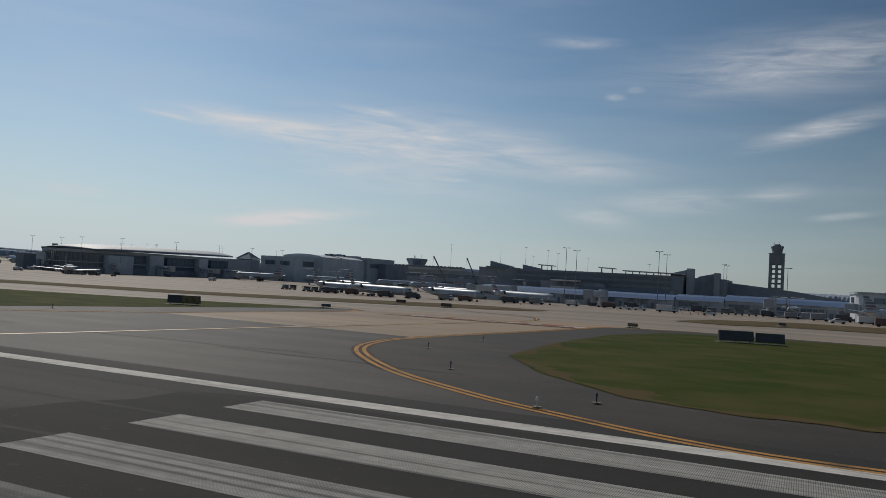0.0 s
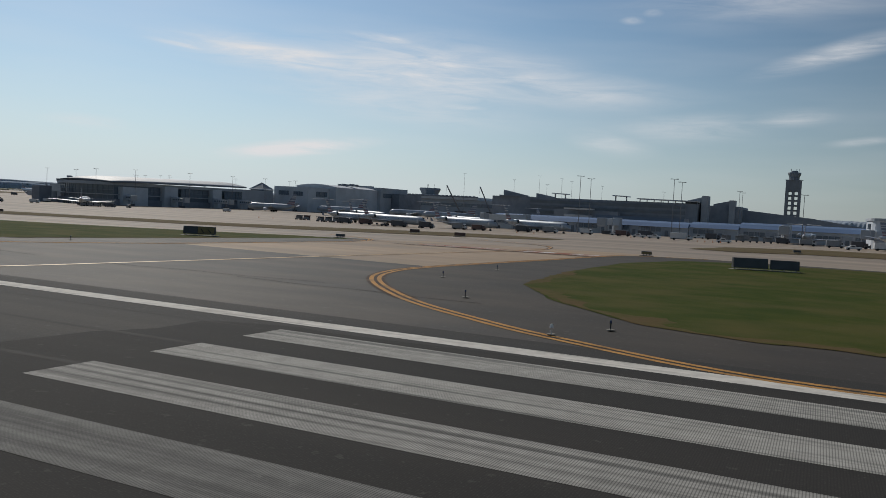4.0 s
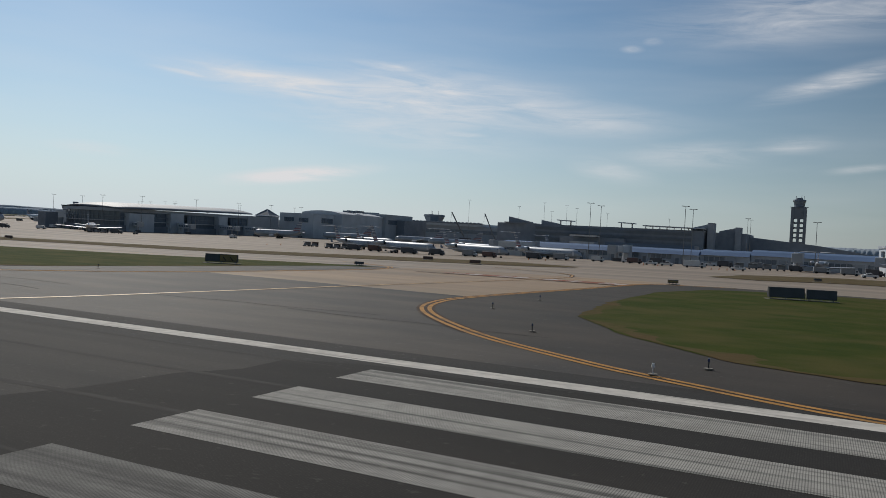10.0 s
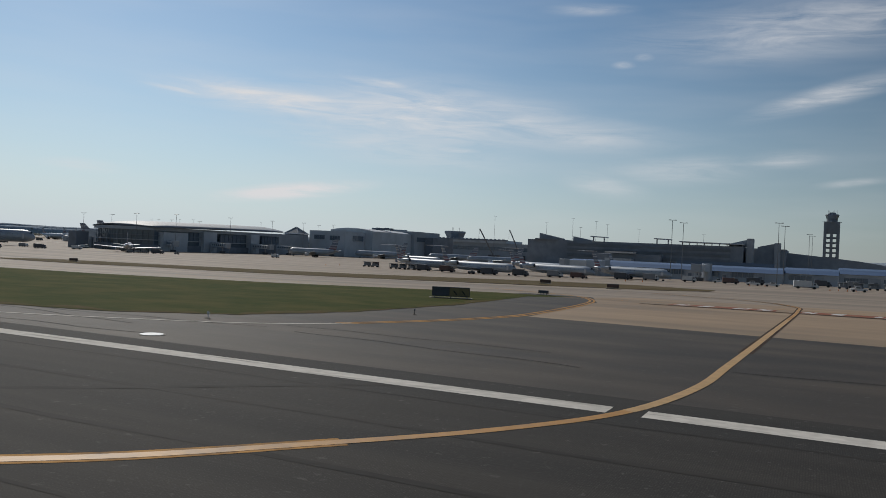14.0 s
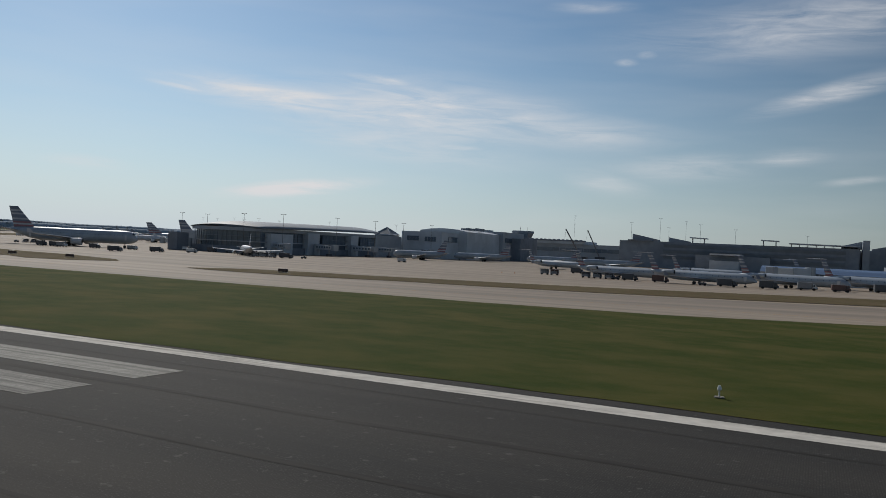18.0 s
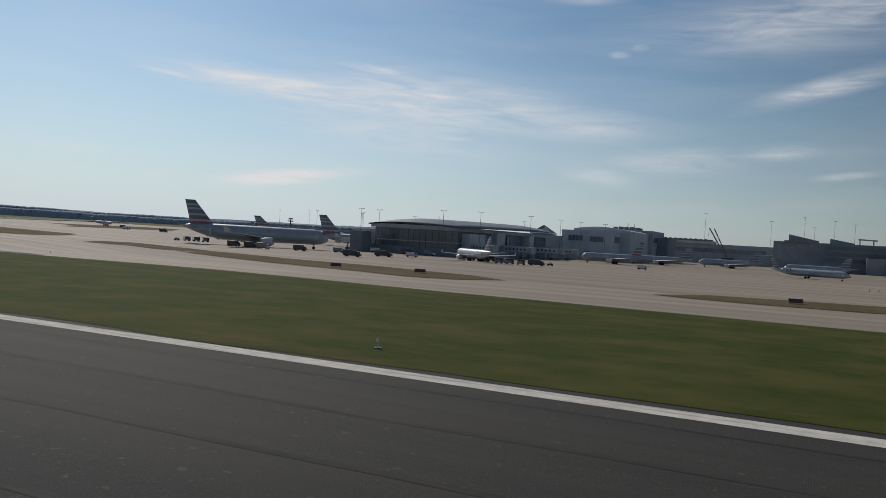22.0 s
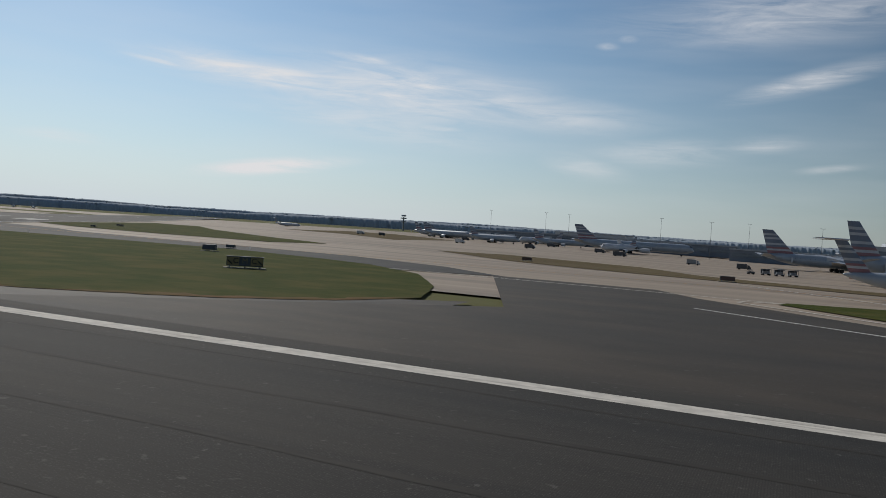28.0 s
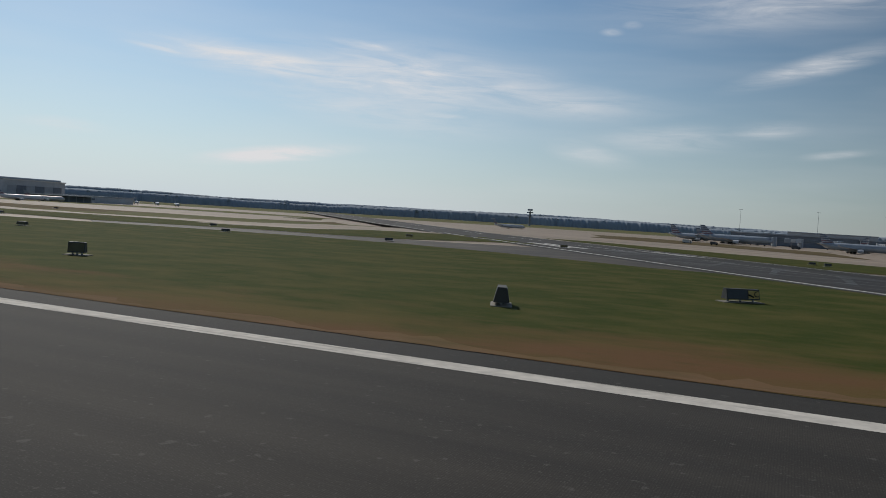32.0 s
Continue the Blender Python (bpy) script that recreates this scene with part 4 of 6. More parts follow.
def wing_mesh(bm, root_x, root_chord, tip_x, tip_chord, y0, y1, z0, z1, thick, seg=5):
    """A tapered wing from y0 to y1 with a rounded section."""
    rings = []
    for i in range(seg + 1):
        t = i / seg
        le, ch = root_x + (tip_x - root_x) * t, root_chord + (tip_chord - root_chord) * t
        y, z, th = y0 + (y1 - y0) * t, z0 + (z1 - z0) * t, thick * ch
        prof = ((0, 0), (0.06, 0.4), (0.3, 0.55), (0.65, 0.35), (1, 0.02), (0.65, -0.2), (0.3, -0.4), (0.06, -0.3))
        rings.append([(le - px * ch, y, z + pz * th) for px, pz in prof])
    loft(bm, rings)


def fin_mesh(bm, x_le, x_te, z0, xt_le, xt_te, z1, thick, seg=1):
    rings = []
    for i in range(seg + 1):
        t = i / seg
        a, b, z = x_le + (xt_le - x_le) * t, x_te + (xt_te - x_te) * t, z0 + (z1 - z0) * t
        th = thick * (1 - 0.5 * t)
        rings.append([(a, 0, z), (a + (b - a) * 0.25, th, z), (a + (b - a) * 0.7, th * 0.7, z), (b, 0, z), (a + (b - a) * 0.7, -th * 0.7, z), (a + (b - a) * 0.25, -th, z)])
    loft(bm, rings)


def airliner(label, nose, tail, R, top, tail_engines=False, t_tail=False, skin="skin", span=None, portholes=0, group="parked airliners", fin_chord=0.165):
    """An airliner on its wheels, from its nose and tail on the plan, its fuselage radius and the height of its fin's top."""
    L = math.hypot(nose[0] - tail[0], nose[1] - tail[1])
    cx, cy = (nose[0] + tail[0]) / 2, (nose[1] + tail[1]) / 2
    turn = math.degrees(math.atan2(nose[1] - tail[1], nose[0] - tail[0]))
    ob = thing("airliner", label, "airplane", cx, cy, ground_z(cx, cy), turn, group)
    H = top - ground_z(cx, cy)
    zc = R * (1.6 if not tail_engines else 1.62)
    h2 = L / 2
    sk = M[skin]
    stations = [(1.0, 0.06, -0.30), (0.992, 0.22, -0.26), (0.975, 0.42, -0.18), (0.95, 0.62, -0.10), (0.91, 0.82, -0.04), (0.86, 0.95, 0.0), (0.80, 1.0, 0.0), (0.5, 1.0, 0.0), (0.0, 1.0, 0.0), (-0.35, 1.0, 0.0),
                (-0.5, 0.96, 0.04), (-0.65, 0.82, 0.16), (-0.8, 0.58, 0.34), (-0.92, 0.33, 0.5), (-0.985, 0.14, 0.58), (-1.0, 0.05, 0.6)]
    if tail_engines:
        stations[0:7] = [(1.0, 0.05, -0.42), (0.99, 0.16, -0.38), (0.965, 0.33, -0.28), (0.935, 0.50, -0.18), (0.895, 0.70, -0.09), (0.84, 0.88, -0.02), (0.76, 1.0, 0.0)]
    part("fuselage", mesh_of(loft, [circle(h2 * s, 0, zc + R * o, R * r, R * r) for s, r, o in stations]), sk, ob, smooth=True)
    # windscreen
    bm = bmesh.new()
    for s in (1, -1):
        vs = [bm.verts.new(p) for p in ((h2 * 0.957, s * R * 0.08, zc + R * 0.49), (h2 * 0.957, s * R * 0.42, zc + R * 0.37), (h2 * 0.925, s * R * 0.62, zc + R * 0.47), (h2 * 0.925, s * R * 0.10, zc + R * 0.74))]
        bm.faces.new(vs)
    bmesh.ops.solidify(bm, geom=bm.faces[:], thickness=0.06 * R)
    part("windscreen", bm, M["porthole"], ob, "dark cockpit glass")
    span = span or L * (0.92 if not tail_engines else 0.68)
    rc = L * 0.17
    for s in (1, -1):
        part("wing", mesh_of(wing_mesh, L * 0.10, rc, -L * 0.13, rc * 0.27, s * R * 0.55, s * span / 2, zc - R * 0.55, zc - R * 0.55 + span * 0.035, 0.11), M["wing_metal"], ob)
        yt, zt = (span * 0.17, zc - R * 0.55 + 0.3)
        if tail_engines:
            eng_c, er, el_ = (-L * 0.28, s * R * 1.5, zc + R * 0.55), R * 0.46, L * 0.12
            block("pylon", ob, sk, -L * 0.31, -L * 0.25, min(s * R * 0.7, s * R * 1.2), max(s * R * 0.7, s * R * 1.2), zc + R * 0.45, zc + R * 0.62)
        else:
            eng_c, er, el_ = (L * 0.075, s * yt, zc - R * 0.85), R * 0.5, L * 0.085
            block("pylon", ob, sk, L * 0.03, L * 0.08, s * yt - 0.12, s * yt + 0.12, zc - R * 0.75, zc - R * 0.4)
        ex, ey, ez = eng_c
        part("engine", mesh_of(loft, [circle(ex + el_ * a, ey, ez, er * r, er * r, 16) for a, r in ((0.5, 0.86), (0.47, 0.98), (0.3, 1.04), (0.0, 1.0), (-0.3, 0.86), (-0.5, 0.66))]), sk if tail_engines else M["white_skin"], ob, smooth=True)
        part("intake", mesh_of(loft, [circle(ex + el_ * 0.505, ey, ez, er * 0.8, er * 0.8, 16), circle(ex + el_ * 0.49, ey, ez, er * 0.78, er * 0.78, 16)]), M["dark_metal"], ob)
        part("winglet", mesh_of(fin_mesh, -L * 0.13, -L * 0.13 - rc * 0.26, 0, -L * 0.155, -L * 0.155 - rc * 0.14, L * 0.032, 0.05), M["blue_stripe"] if tail_engines else M["pale_stripe"], ob).location = (0, s * span / 2, zc - R * 0.5 + span * 0.033)
    # fin, built up of slanting bands
    zb = zc + R * 0.72
    if t_tail:
        bx0, bx1, tx0, tx1 = -h2 * 0.80, -h2 * 0.955, -h2 * 0.99, -h2 * 1.075
    else:
        bx1 = -h2 * 0.90
        bx0, tx1 = bx1 + L * fin_chord, -h2 * 0.99
        tx0 = tx1 + L * 0.066
    cols = ("red_stripe", "red_stripe", "pale_stripe", "red_stripe", "blue_stripe", "pale_stripe", "blue_stripe", "blue_stripe", "pale_stripe", "blue_stripe", "pale_stripe", "blue_stripe", "blue_stripe")
    n = len(cols)
    for i, c in enumerate(cols):
        a, b = i / n, (i + 1) / n
        part("fin_band", mesh_of(fin_mesh, bx0 + (tx0 - bx0) * a, bx1 + (tx1 - bx1) * a, zb + (H - zb) * a, bx0 + (tx0 - bx0) * b, bx1 + (tx1 - bx1) * b, zb + (H - zb) * b, R * 0.13), M[c], ob)
    part("fin_root", mesh_of(fin_mesh, bx0 + L * 0.06, bx1, zb - R * 0.5, bx0, bx1, zb, R * 0.15), M["red_stripe"], ob)
    for s in (1, -1):
        zs = H + 0.02 if t_tail else zc + R * 0.35
        x0 = tx0 + 0.012 * L if t_tail else -h2 * 0.80
        part("tailplane", mesh_of(wing_mesh, x0, L * 0.085, x0 - L * (0.10 if t_tail else 0.07), L * 0.035, s * 0.02 * L if t_tail else s * R * 0.2, s * span * (0.24 if t_tail else 0.19), zs, zs + (0 if t_tail else span * 0.02), 0.1), M["pale_stripe"] if t_tail else M["wing_metal"], ob)
    # wheels
    gears = [(h2 * 0.80, 0.0, R * 0.20, 1)] + [(-L * 0.035, s * max(R * 1.15, span * 0.075), R * 0.30, 2) for s in (1, -1)]
    for gx, gy, wr, nw in gears:
        g = part("landing_gear", mesh_of(rod, (gx, gy, wr * 0.8), (gx, gy, zc - R * 0.6), wr * 0.28), M["steel"], ob)
        for dx in ((0.0,) if nw == 1 else (wr * 1.15, -wr * 1.15) if not tail_engines else (0.0,)):
            for dy in (wr * 0.6, -wr * 0.6):
                part("wheel", mesh_of(rod, (gx + dx, gy + dy - wr * 0.28, wr), (gx + dx, gy + dy + wr * 0.28, wr), wr, seg=14), M["tyre"], g)
    # cabin windows
    if portholes:
        pm = None
        for s in (1, -1):
            for i in range(portholes):
                x = h2 * (0.78 - 1.36 * i / (portholes - 1))
                if pm is None:
                    bm = bmesh.new()
                    box(bm, -0.055, 0.055, -0.02, 0.02, -0.085, 0.085)
                    o = part("cabin_window", bm, M["porthole"], ob)
                    pm = o.data
                else:
                    o = new("cabin_window", pm)
                    o.parent = ob
                o.location = (x, s * R * 0.955, zc + R * 0.28)
                o.rotation_euler = (s * 0.29, 0, 0)
        for x in (h2 * 0.83, -h2 * 0.62):
            for s in (1, -1):
                block("cabin_door", ob, M["pale_stripe"], x - 0.3, x + 0.3, s * R * 0.97 - 0.04, s * R * 0.97 + 0.04, zc - R * 0.45, zc + R * 0.4, bev=0.03)
    return ob

# ---- terminal buildings ----
def windows_row(parent, mat, x0, x1, y, z0, z1, n, depth=0.25, gap=0.25, axis="x"):
    """A row of panes in front of a wall, each on its own, along x (or along y)."""
    w0 = (x1 - x0) / n
    for i in range(n):
        a, b = x0 + w0 * i + gap / 2, x0 + w0 * (i + 1) - gap / 2
        if axis == "x":
            block("window_pane", parent, mat, a, b, y - depth, y, z0, z1)
        else:
            block("window_pane", parent, mat, y, y + depth, a, b, z0, z1)


G = -3.1
# concourse with a domed round end
cb = thing("concourse_building", "grey concourse with curved metal roof and dark glazed round end", "terminal", 0, 0, 0)
plan_b = [(-297 + 33 * t, 233 - 5.5 * math.sin(math.pi * t)) for t in [i / 16 for i in range(17)]] + [(-258, 308), (-292, 310)]
part("lower_wall", mesh_of(prism, plan_b, G, -0.6), M["wall_dark"], cb)
inner = [(-296 + 31 * t, 234 - 5.3 * math.sin(math.pi * t)) for t in [i / 16 for i in range(17)]] + [(-259.5, 308), (-291, 310)]
part("glazing", mesh_of(prism, inner, -0.6, 5.2), M["glass"], cb, "dark tinted glass front")
for i in range(17):
    t = i / 16
    x, y = -296.4 + 32 * t, 233.7 - 5.45 * math.sin(math.pi * t)
    block("mullion", cb, M["wall_dark"], x - 0.06, x + 0.06, y - 0.06, y + 0.12, -0.6, 5.2)
for zz in (1.1, 3.2):
    part("transom", mesh_of(prism, [(x, y - 0.05) if y < 240 else (x, y + 0.4) for x, y in inner[:17]] + [(x, y + 0.3) for x, y in inner[16::-1]], zz, zz + 0.12), M["wall_dark"], cb)
part("upper_band", mesh_of(prism, [(x, y - 0.3) if y < 240 else (x, y) for x, y in plan_b], 5.2, 6.5), M["wall_grey"], cb)
# domed roof, higher along its middle, falling towards the far end
rings = []
for k in range(11):
    s = k / 10
    y = 228.0 + (s ** 1.6) * 81
    half = 17.6
    cxr = -280.6 + 5.2 * s
    bow = 0.7 + 1.4 * ease(0.0, 0.3, s)
    rr = []
    for j in range(13):
        u = -1 + 2 * j / 12
        rr.append((cxr + half * u, y + (5.0 * u * u if s < 0.3 else 0) * (1 - s * 3.3 if s < 0.3 else 0), 6.5 + 1.3 * s + bow * (1 - u * u)))
    rr += [(x, yy, z - 0.5) for x, yy, z in rr[::-1]]
    rings.append(rr)
part("roof", mesh_of(loft, rings), M["metal_roof"], cb, "curved pale metal roof", smooth=True)
# right flank: panels, bays and window bands
for i, (y0, y1) in enumerate(((243, 256), (258, 266), (268, 284), (286, 292), (294, 306))):
    xw = -264 + (y0 - 233) * 0.08
    if i % 2 == 0:
        windows_row(cb, M["glass"], y0, y1, xw + 0.3, 1.4, 4.8, 6, axis="y")
    else:
        block("bay", cb, M["wall_pale"], xw - 2, xw + 1.4, y0, y1, G, 5.6)
block("side_wing", cb, M["wall_grey"], -306, -297, 236, 262, G, 4.4)
block("stair_block", cb, M["wall_pale"], -266.5, -262, 236.5, 250, G, 4.6)
block("gate_block", cb, M["wall_dark"], -298.2, -293.6, 221.5, 227.4, G, 3.6, bev=0.1)


def jet_bridge(x, y, turn, ln=14.0, lab="white ribbed passenger boarding bridge on a wheeled column"):
    ob = thing("jet_bridge", lab, "jet bridge", x, y, None, turn, "boarding bridges")
    block("tunnel", ob, M["wall_pale"], 0, ln * 0.55, -0.9, 0.9, 2.4, 4.3, bev=0.08)
    block("tunnel", ob, M["truck_white"], ln * 0.5, ln, -0.75, 0.75, 2.5, 4.15, bev=0.08)
    block("cab", ob, M["wall_grey"], ln, ln + 1.8, -1.2, 1.2, 2.2, 4.4, bev=0.2)
    for i in range(6):
        block("window_pane", ob, M["glass"], 1 + i * ln * 0.15, 1.8 + i * ln * 0.15, -0.98, -0.88, 3.1, 3.8)
    part("column", mesh_of(rod, (ln * 0.75, 0, 0.6), (ln * 0.75, 0, 2.5), 0.3), M["steel"], ob)
    block("bogie", ob, M["truck_dark"], ln * 0.75 - 0.6, ln * 0.75 + 0.6, -1.0, 1.0, 0.0, 0.9)
    part("rotunda", mesh_of(rod, (0, 0, 0), (0, 0, 4.6), 1.3, seg=14), M["wall_grey"], ob)
    return ob


for jx, jy, jt, jl in ((-297, 231, 205, 9), (-263, 240, -32, 12), (-259, 262, -20, 11), (-257, 286, -15, 12), (-300, 250, 175, 10), (-254, 300, -10, 10),
                       (-500, 424, -150, 12), (-488, 432, -120, 11), (-470, 446, -100, 12), (-452, 452, -60, 11), (-516, 446, -140, 12), (-80, 224, -125, 14), (-52, 222, -95, 12), (-8, 222, -90, 14), (16, 214, -120, 12), (-250, 335, -40, 12)):
    jet_bridge(jx, jy, jt, jl)

# low link with a pyramid skylight
pl = thing("pyramid_pavilion", "dark pavilion with a glazed pyramid roof", "terminal", 0, 0, 0)
block("wall", pl, M["wall_dark"], -272, -263.5, 329, 337.4, G, 7.4)
bm = bmesh.new()
vb = [bm.verts.new(p) for p in ((-272.4, 328.6, 7.4), (-263.2, 328.6, 7.4), (-263.2, 337.6, 7.4), (-272.4, 337.6, 7.4))]
vt = bm.verts.new((-267.8, 333, 10.9))
for k in range(4):
    bm.faces.new((vb[k], vb[(k + 1) % 4], vt))
bm.faces.new(vb[::-1])
part("pyramid_roof", bm, M["tower_wall"], pl, "dark pyramid roof")
for a, b in ((0, 1), (1, 2), (2, 3), (3, 0)):
    P = ((-272.4, 328.6, 7.4), (-263.2, 328.6, 7.4), (-263.2, 337.6, 7.4), (-272.4, 337.6, 7.4))
    part("ridge", mesh_of(rod, P[a], (-267.8, 333, 10.95), 0.2), M["wall_grey"], pl)
    part("eave", mesh_of(rod, P[a], P[b], 0.22), M["wall_pale"], pl)
block("link", pl, M["wall_grey"], -290, -258, 306, 330, G, 6.6)

# large pale hall
hall = thing("baggage_hall", "large pale grey hall with a low arched top and few windows", "terminal", 0, 0, 0)
block("front_block", hall, M["wall_pale"], -259.5, -238, 333, 352, G, 9.6)
ap = [(-259.5 + 26 * i / 14, 9.6 + 2.4 * math.sin(math.pi * (0.12 + 0.8 * i / 14)) ** 0.7) for i in range(15)]
part("arched_hall", mesh_of(upright, [(-259.5, G)] + ap + [(-233.5, G)], 352.2, 395), M["wall_pale"], hall)
block("rear_block", hall, M["wall_grey"], -252, -231.5, 395.2, 428, G, 12.2)
block("rear_annex", hall, M["wall_dark"], -231.3, -226, 408, 436, G, 9.2)
windows_row(hall, M["glass"], -256.5, -250, 332.9, 5.2, 7.4, 4)
windows_row(hall, M["glass"], -247, -241, 332.9, 5.0, 7.2, 4)
windows_row(hall, M["glass"], 340, 350, -237.9, 5.0, 7.6, 4, axis="y")
for zz in (1.5, 4.0, 6.5):
    block("balcony", hall, M["wall_grey"], -237.9, -235.6, 356, 372, zz, zz + 0.9)
block("glass_stair", hall, M["glass"], -237.8, -235, 384, 394, G, 8.8)
for i in range(5):
    block("roof_unit", hall, M["wall_dark"], -246 + 2.6 * i, -244.4 + 2.6 * i, 372, 375, 11.8, 12.9 + 0.2 * (i % 2))
block("plant_room", hall, M["wall_grey"], -248, -240, 396, 402, 12.2, 13.0)
windows_row(hall, M["glass"], 398, 426, -231.4, 6.5, 9, 9, axis="y")

# old ramp control tower
rt = thing("ramp_tower", "squat concrete ramp control tower with a wide glazed cab", "control tower", -272.5, 540, G)
part("shaft", mesh_of(rod, (0, 0, 0), (0, 0, 15.2), 6.6, seg=8), M["wall_grey"], rt)
part("cab", mesh_of(rod, (0, 0, 15.2), (0, 0, 18.8), 6.6, 8.4, seg=8), M["glass"], rt, "dark slanted cab windows")
part("cab_roof", mesh_of(rod, (0, 0, 18.8), (0, 0, 20.1), 8.8, 8.2, seg=8), M["wall_dark"], rt)
for a in (0.5, 2.6, 4.4):
    part("antenna", mesh_of(rod, (3 * math.cos(a), 3 * math.sin(a), 20.1), (3 * math.cos(a), 3 * math.sin(a), 23.0), 0.12), M["pole"], rt)

# long low main terminal
mt = thing("main_terminal", "long low grey terminal with a stepped roof", "terminal", 0, 0, 0)
block("wall", mt, M["wall_grey"], -300, -180, 500, 540, G, 8.6)
block("upper_wall", mt, M["wall_pale"], -292, -215, 498, 530, 8.6, 10.6)
block("parapet", mt, M["wall_dark"], -293, -214, 497.6, 498, 10.2, 11.1)
windows_row(mt, M["glass"], -296, -184, 500, 3.6, 6.0, 28)
for i in range(24):
    block("roof_baffle", mt, M["wall_dark"], -288 + 3 * i, -286.6 + 3 * i, 500, 501.5, 10.6, 11.5)

# parking deck and canopies behind the concourse
pd = thing("parking_deck", "dark concrete parking deck with rooftop canopies", "parking deck", 0, 0, 0)
block("deck_wall", pd, M["deck"], -178, -60, 436, 500, G, 11.3)
block("corner_tower", pd, M["deck"], -173, -160, 434, 460, 11.3, 11.9)
for zz in (2.2, 5.2, 8.2):
    block("deck_opening", pd, M["tower_wall"], -154, -66, 435.6, 436, zz, zz + 1.3)
    block("deck_rail", pd, M["wall_dark"], -154, -66, 435.2, 435.6, zz + 1.3, zz + 1.9)


def slant(name, x0, x1, zl, zr, th, y0, y1, mat):
    part(name, mesh_of(upright, [(x0, zl), (x1, zr), (x1, zr + th), (x0, zl + th)], y0, y1), mat, pd)


part("roof_fin", mesh_of(upright, [(-171, 11.3), (-157, 11.3), (-157, 12.2), (-171, 15.0)], 436, 440), M["deck"], pd)
part("roof_fin", mesh_of(upright, [(-152, 11.3), (-141, 11.3), (-141, 11.9), (-152, 13.8)], 440, 444), M["deck"], pd)
for px in (-136, -101):
    slant("canopy", px - 4, px + 4.5, 13.7, 13.4, 0.5, 432, 440, M["wall_pale"])
    for dx in (-3, 3):
        block("canopy_post", pd, M["wall_grey"], px + dx - 0.25, px + dx + 0.25, 435.5, 436.5, 11.3, 13.7)
slant("long_canopy", -92, -60, 12.6, 12.2, 0.5, 434, 446, M["wall_pale"])
for i in range(9):
    block("canopy_post", pd, M["wall_grey"], -91 + i * 3.8, -90.6 + i * 3.8, 437, 437.6, 11.3, 12.5)
part("roof_fin", mesh_of(upright, [(-68, 11.3), (-57, 11.3), (-57, 15.8), (-68, 12.8)], 446, 450), M["deck"], pd)
block("stair_tower", pd, M["wall_grey"], -58.6, -55.5, 440, 450, G, 15.8)
part("roof_fin", mesh_of(upright, [(-54, 11), (-44, 11), (-44, 14.2), (-54, 11.8)], 452, 456), M["deck"], pd)
block("stair_tower", pd, M["wall_grey"], -45.6, -42.6, 450, 458, G, 14.2)
block("low_wing", pd, M["deck"], -60, -40, 452, 500, G, 11)
part("ramp", mesh_of(upright, [(-40, G), (30, G), (30, 1.5), (-5, 6.5), (-40, 9.6)], 470, 500), M["deck"], pd)
block("link_canopy", pd, M["truck_white"], -128, -113, 418, 426, 5.2, 6.0)
block("link_wall", pd, M["deck"], -136, -100, 426, 432, G, 5.0)
block("link_hall", pd, M["wall_pale"], -128, -114, 418.5, 426, G, 2.4)

# low concourse with a blue metal roof
ca = thing("blue_roof_concourse", "low pale concourse under a long blue metal roof", "terminal", 0, 0, 0)
for x0, x1, top, y0 in ((-92, -33.1, 1.9, 225), (-33, -20.1, 2.2, 226.5), (-20, 22, 2.7, 228)):
    block("wall", ca, M["wall_pale"], x0, x1, y0, y0 + 16, G, top - 1.5)
    part("roof", mesh_of(upright, [(y0 - 0.8, top - 1.55), (y0 + 2.0, top - 0.5), (y0 + 7, top), (y0 + 14, top - 0.4), (y0 + 16.8, top - 1.55)], 0, x1 - x0), M["blue_roof"], ca, "blue standing-seam roof").matrix_basis = Matrix(((0, 1, 0, x0), (1, 0, 0, 0), (0, 0, 1, 0), (0, 0, 0, 1)))
    n = int((x1 - x0) / 9)
    for i in range(n):
        a = x0 + 1 + i * 9
        windows_row(ca, M["glass"], a, a + 5.6, y0, -1.0, 0.25, 4, gap=0.2)
        block("door_bay", ca, M["wall_grey"], a + 6.1, a + 8.4, y0 - 0.5, y0, G, 0.3)
        block("door_leaf", ca, M["glass"], a + 6.8, a + 7.7, y0 - 0.6, y0 - 0.5, G, -0.6)
block("roof_step", ca, M["metal_roof"], -62, -36, 236, 246, 1.2, 2.9)
# pale round-cornered building
rb = thing("round_building", "pale building with rounded corner and ribbon windows", "terminal", 0, 0, 0)
rp = [(10.4, 216), (10.4, 207.5)] + [(13.4 - 3 * math.cos(a), 207 - 3 * math.sin(a)) for a in (0.3, 0.7, 1.1, 1.5)] + [(44, 204), (44, 230), (10.4, 230)]
part("wall", mesh_of(prism, rp, G, 4.6), M["wall_pale"], rb)
part("parapet", mesh_of(prism, [(x - 0.3, y - 0.3) for x, y in rp], 4.6, 5.2), M["wall_grey"], rb)
for zz in (0.4, 2.6):
    windows_row(rb, M["glass"], 14, 43, 203.9, zz, zz + 1.3, 12)
    windows_row(rb, M["glass"], 208.5, 215, 10.0, zz, zz + 1.3, 3, depth=0.35, axis="y")

# control tower
ct = thing("control_tower", "tall dark control tower with paired slots and a flared cab", "control tower", -17.4, 544, -2.1)
for s in (1, -1):
    block("pier", ct, M["tower_wall"], s * 4.5 - (1.7 if s > 0 else 0), s * 4.5 + (0 if s > 0 else 1.7), -4.5, 4.5, 0, 33.0, bev=0.15)
block("spine", ct, M["tower_wall"], -0.75, 0.75, -4.2, 4.2, 0, 33.0)
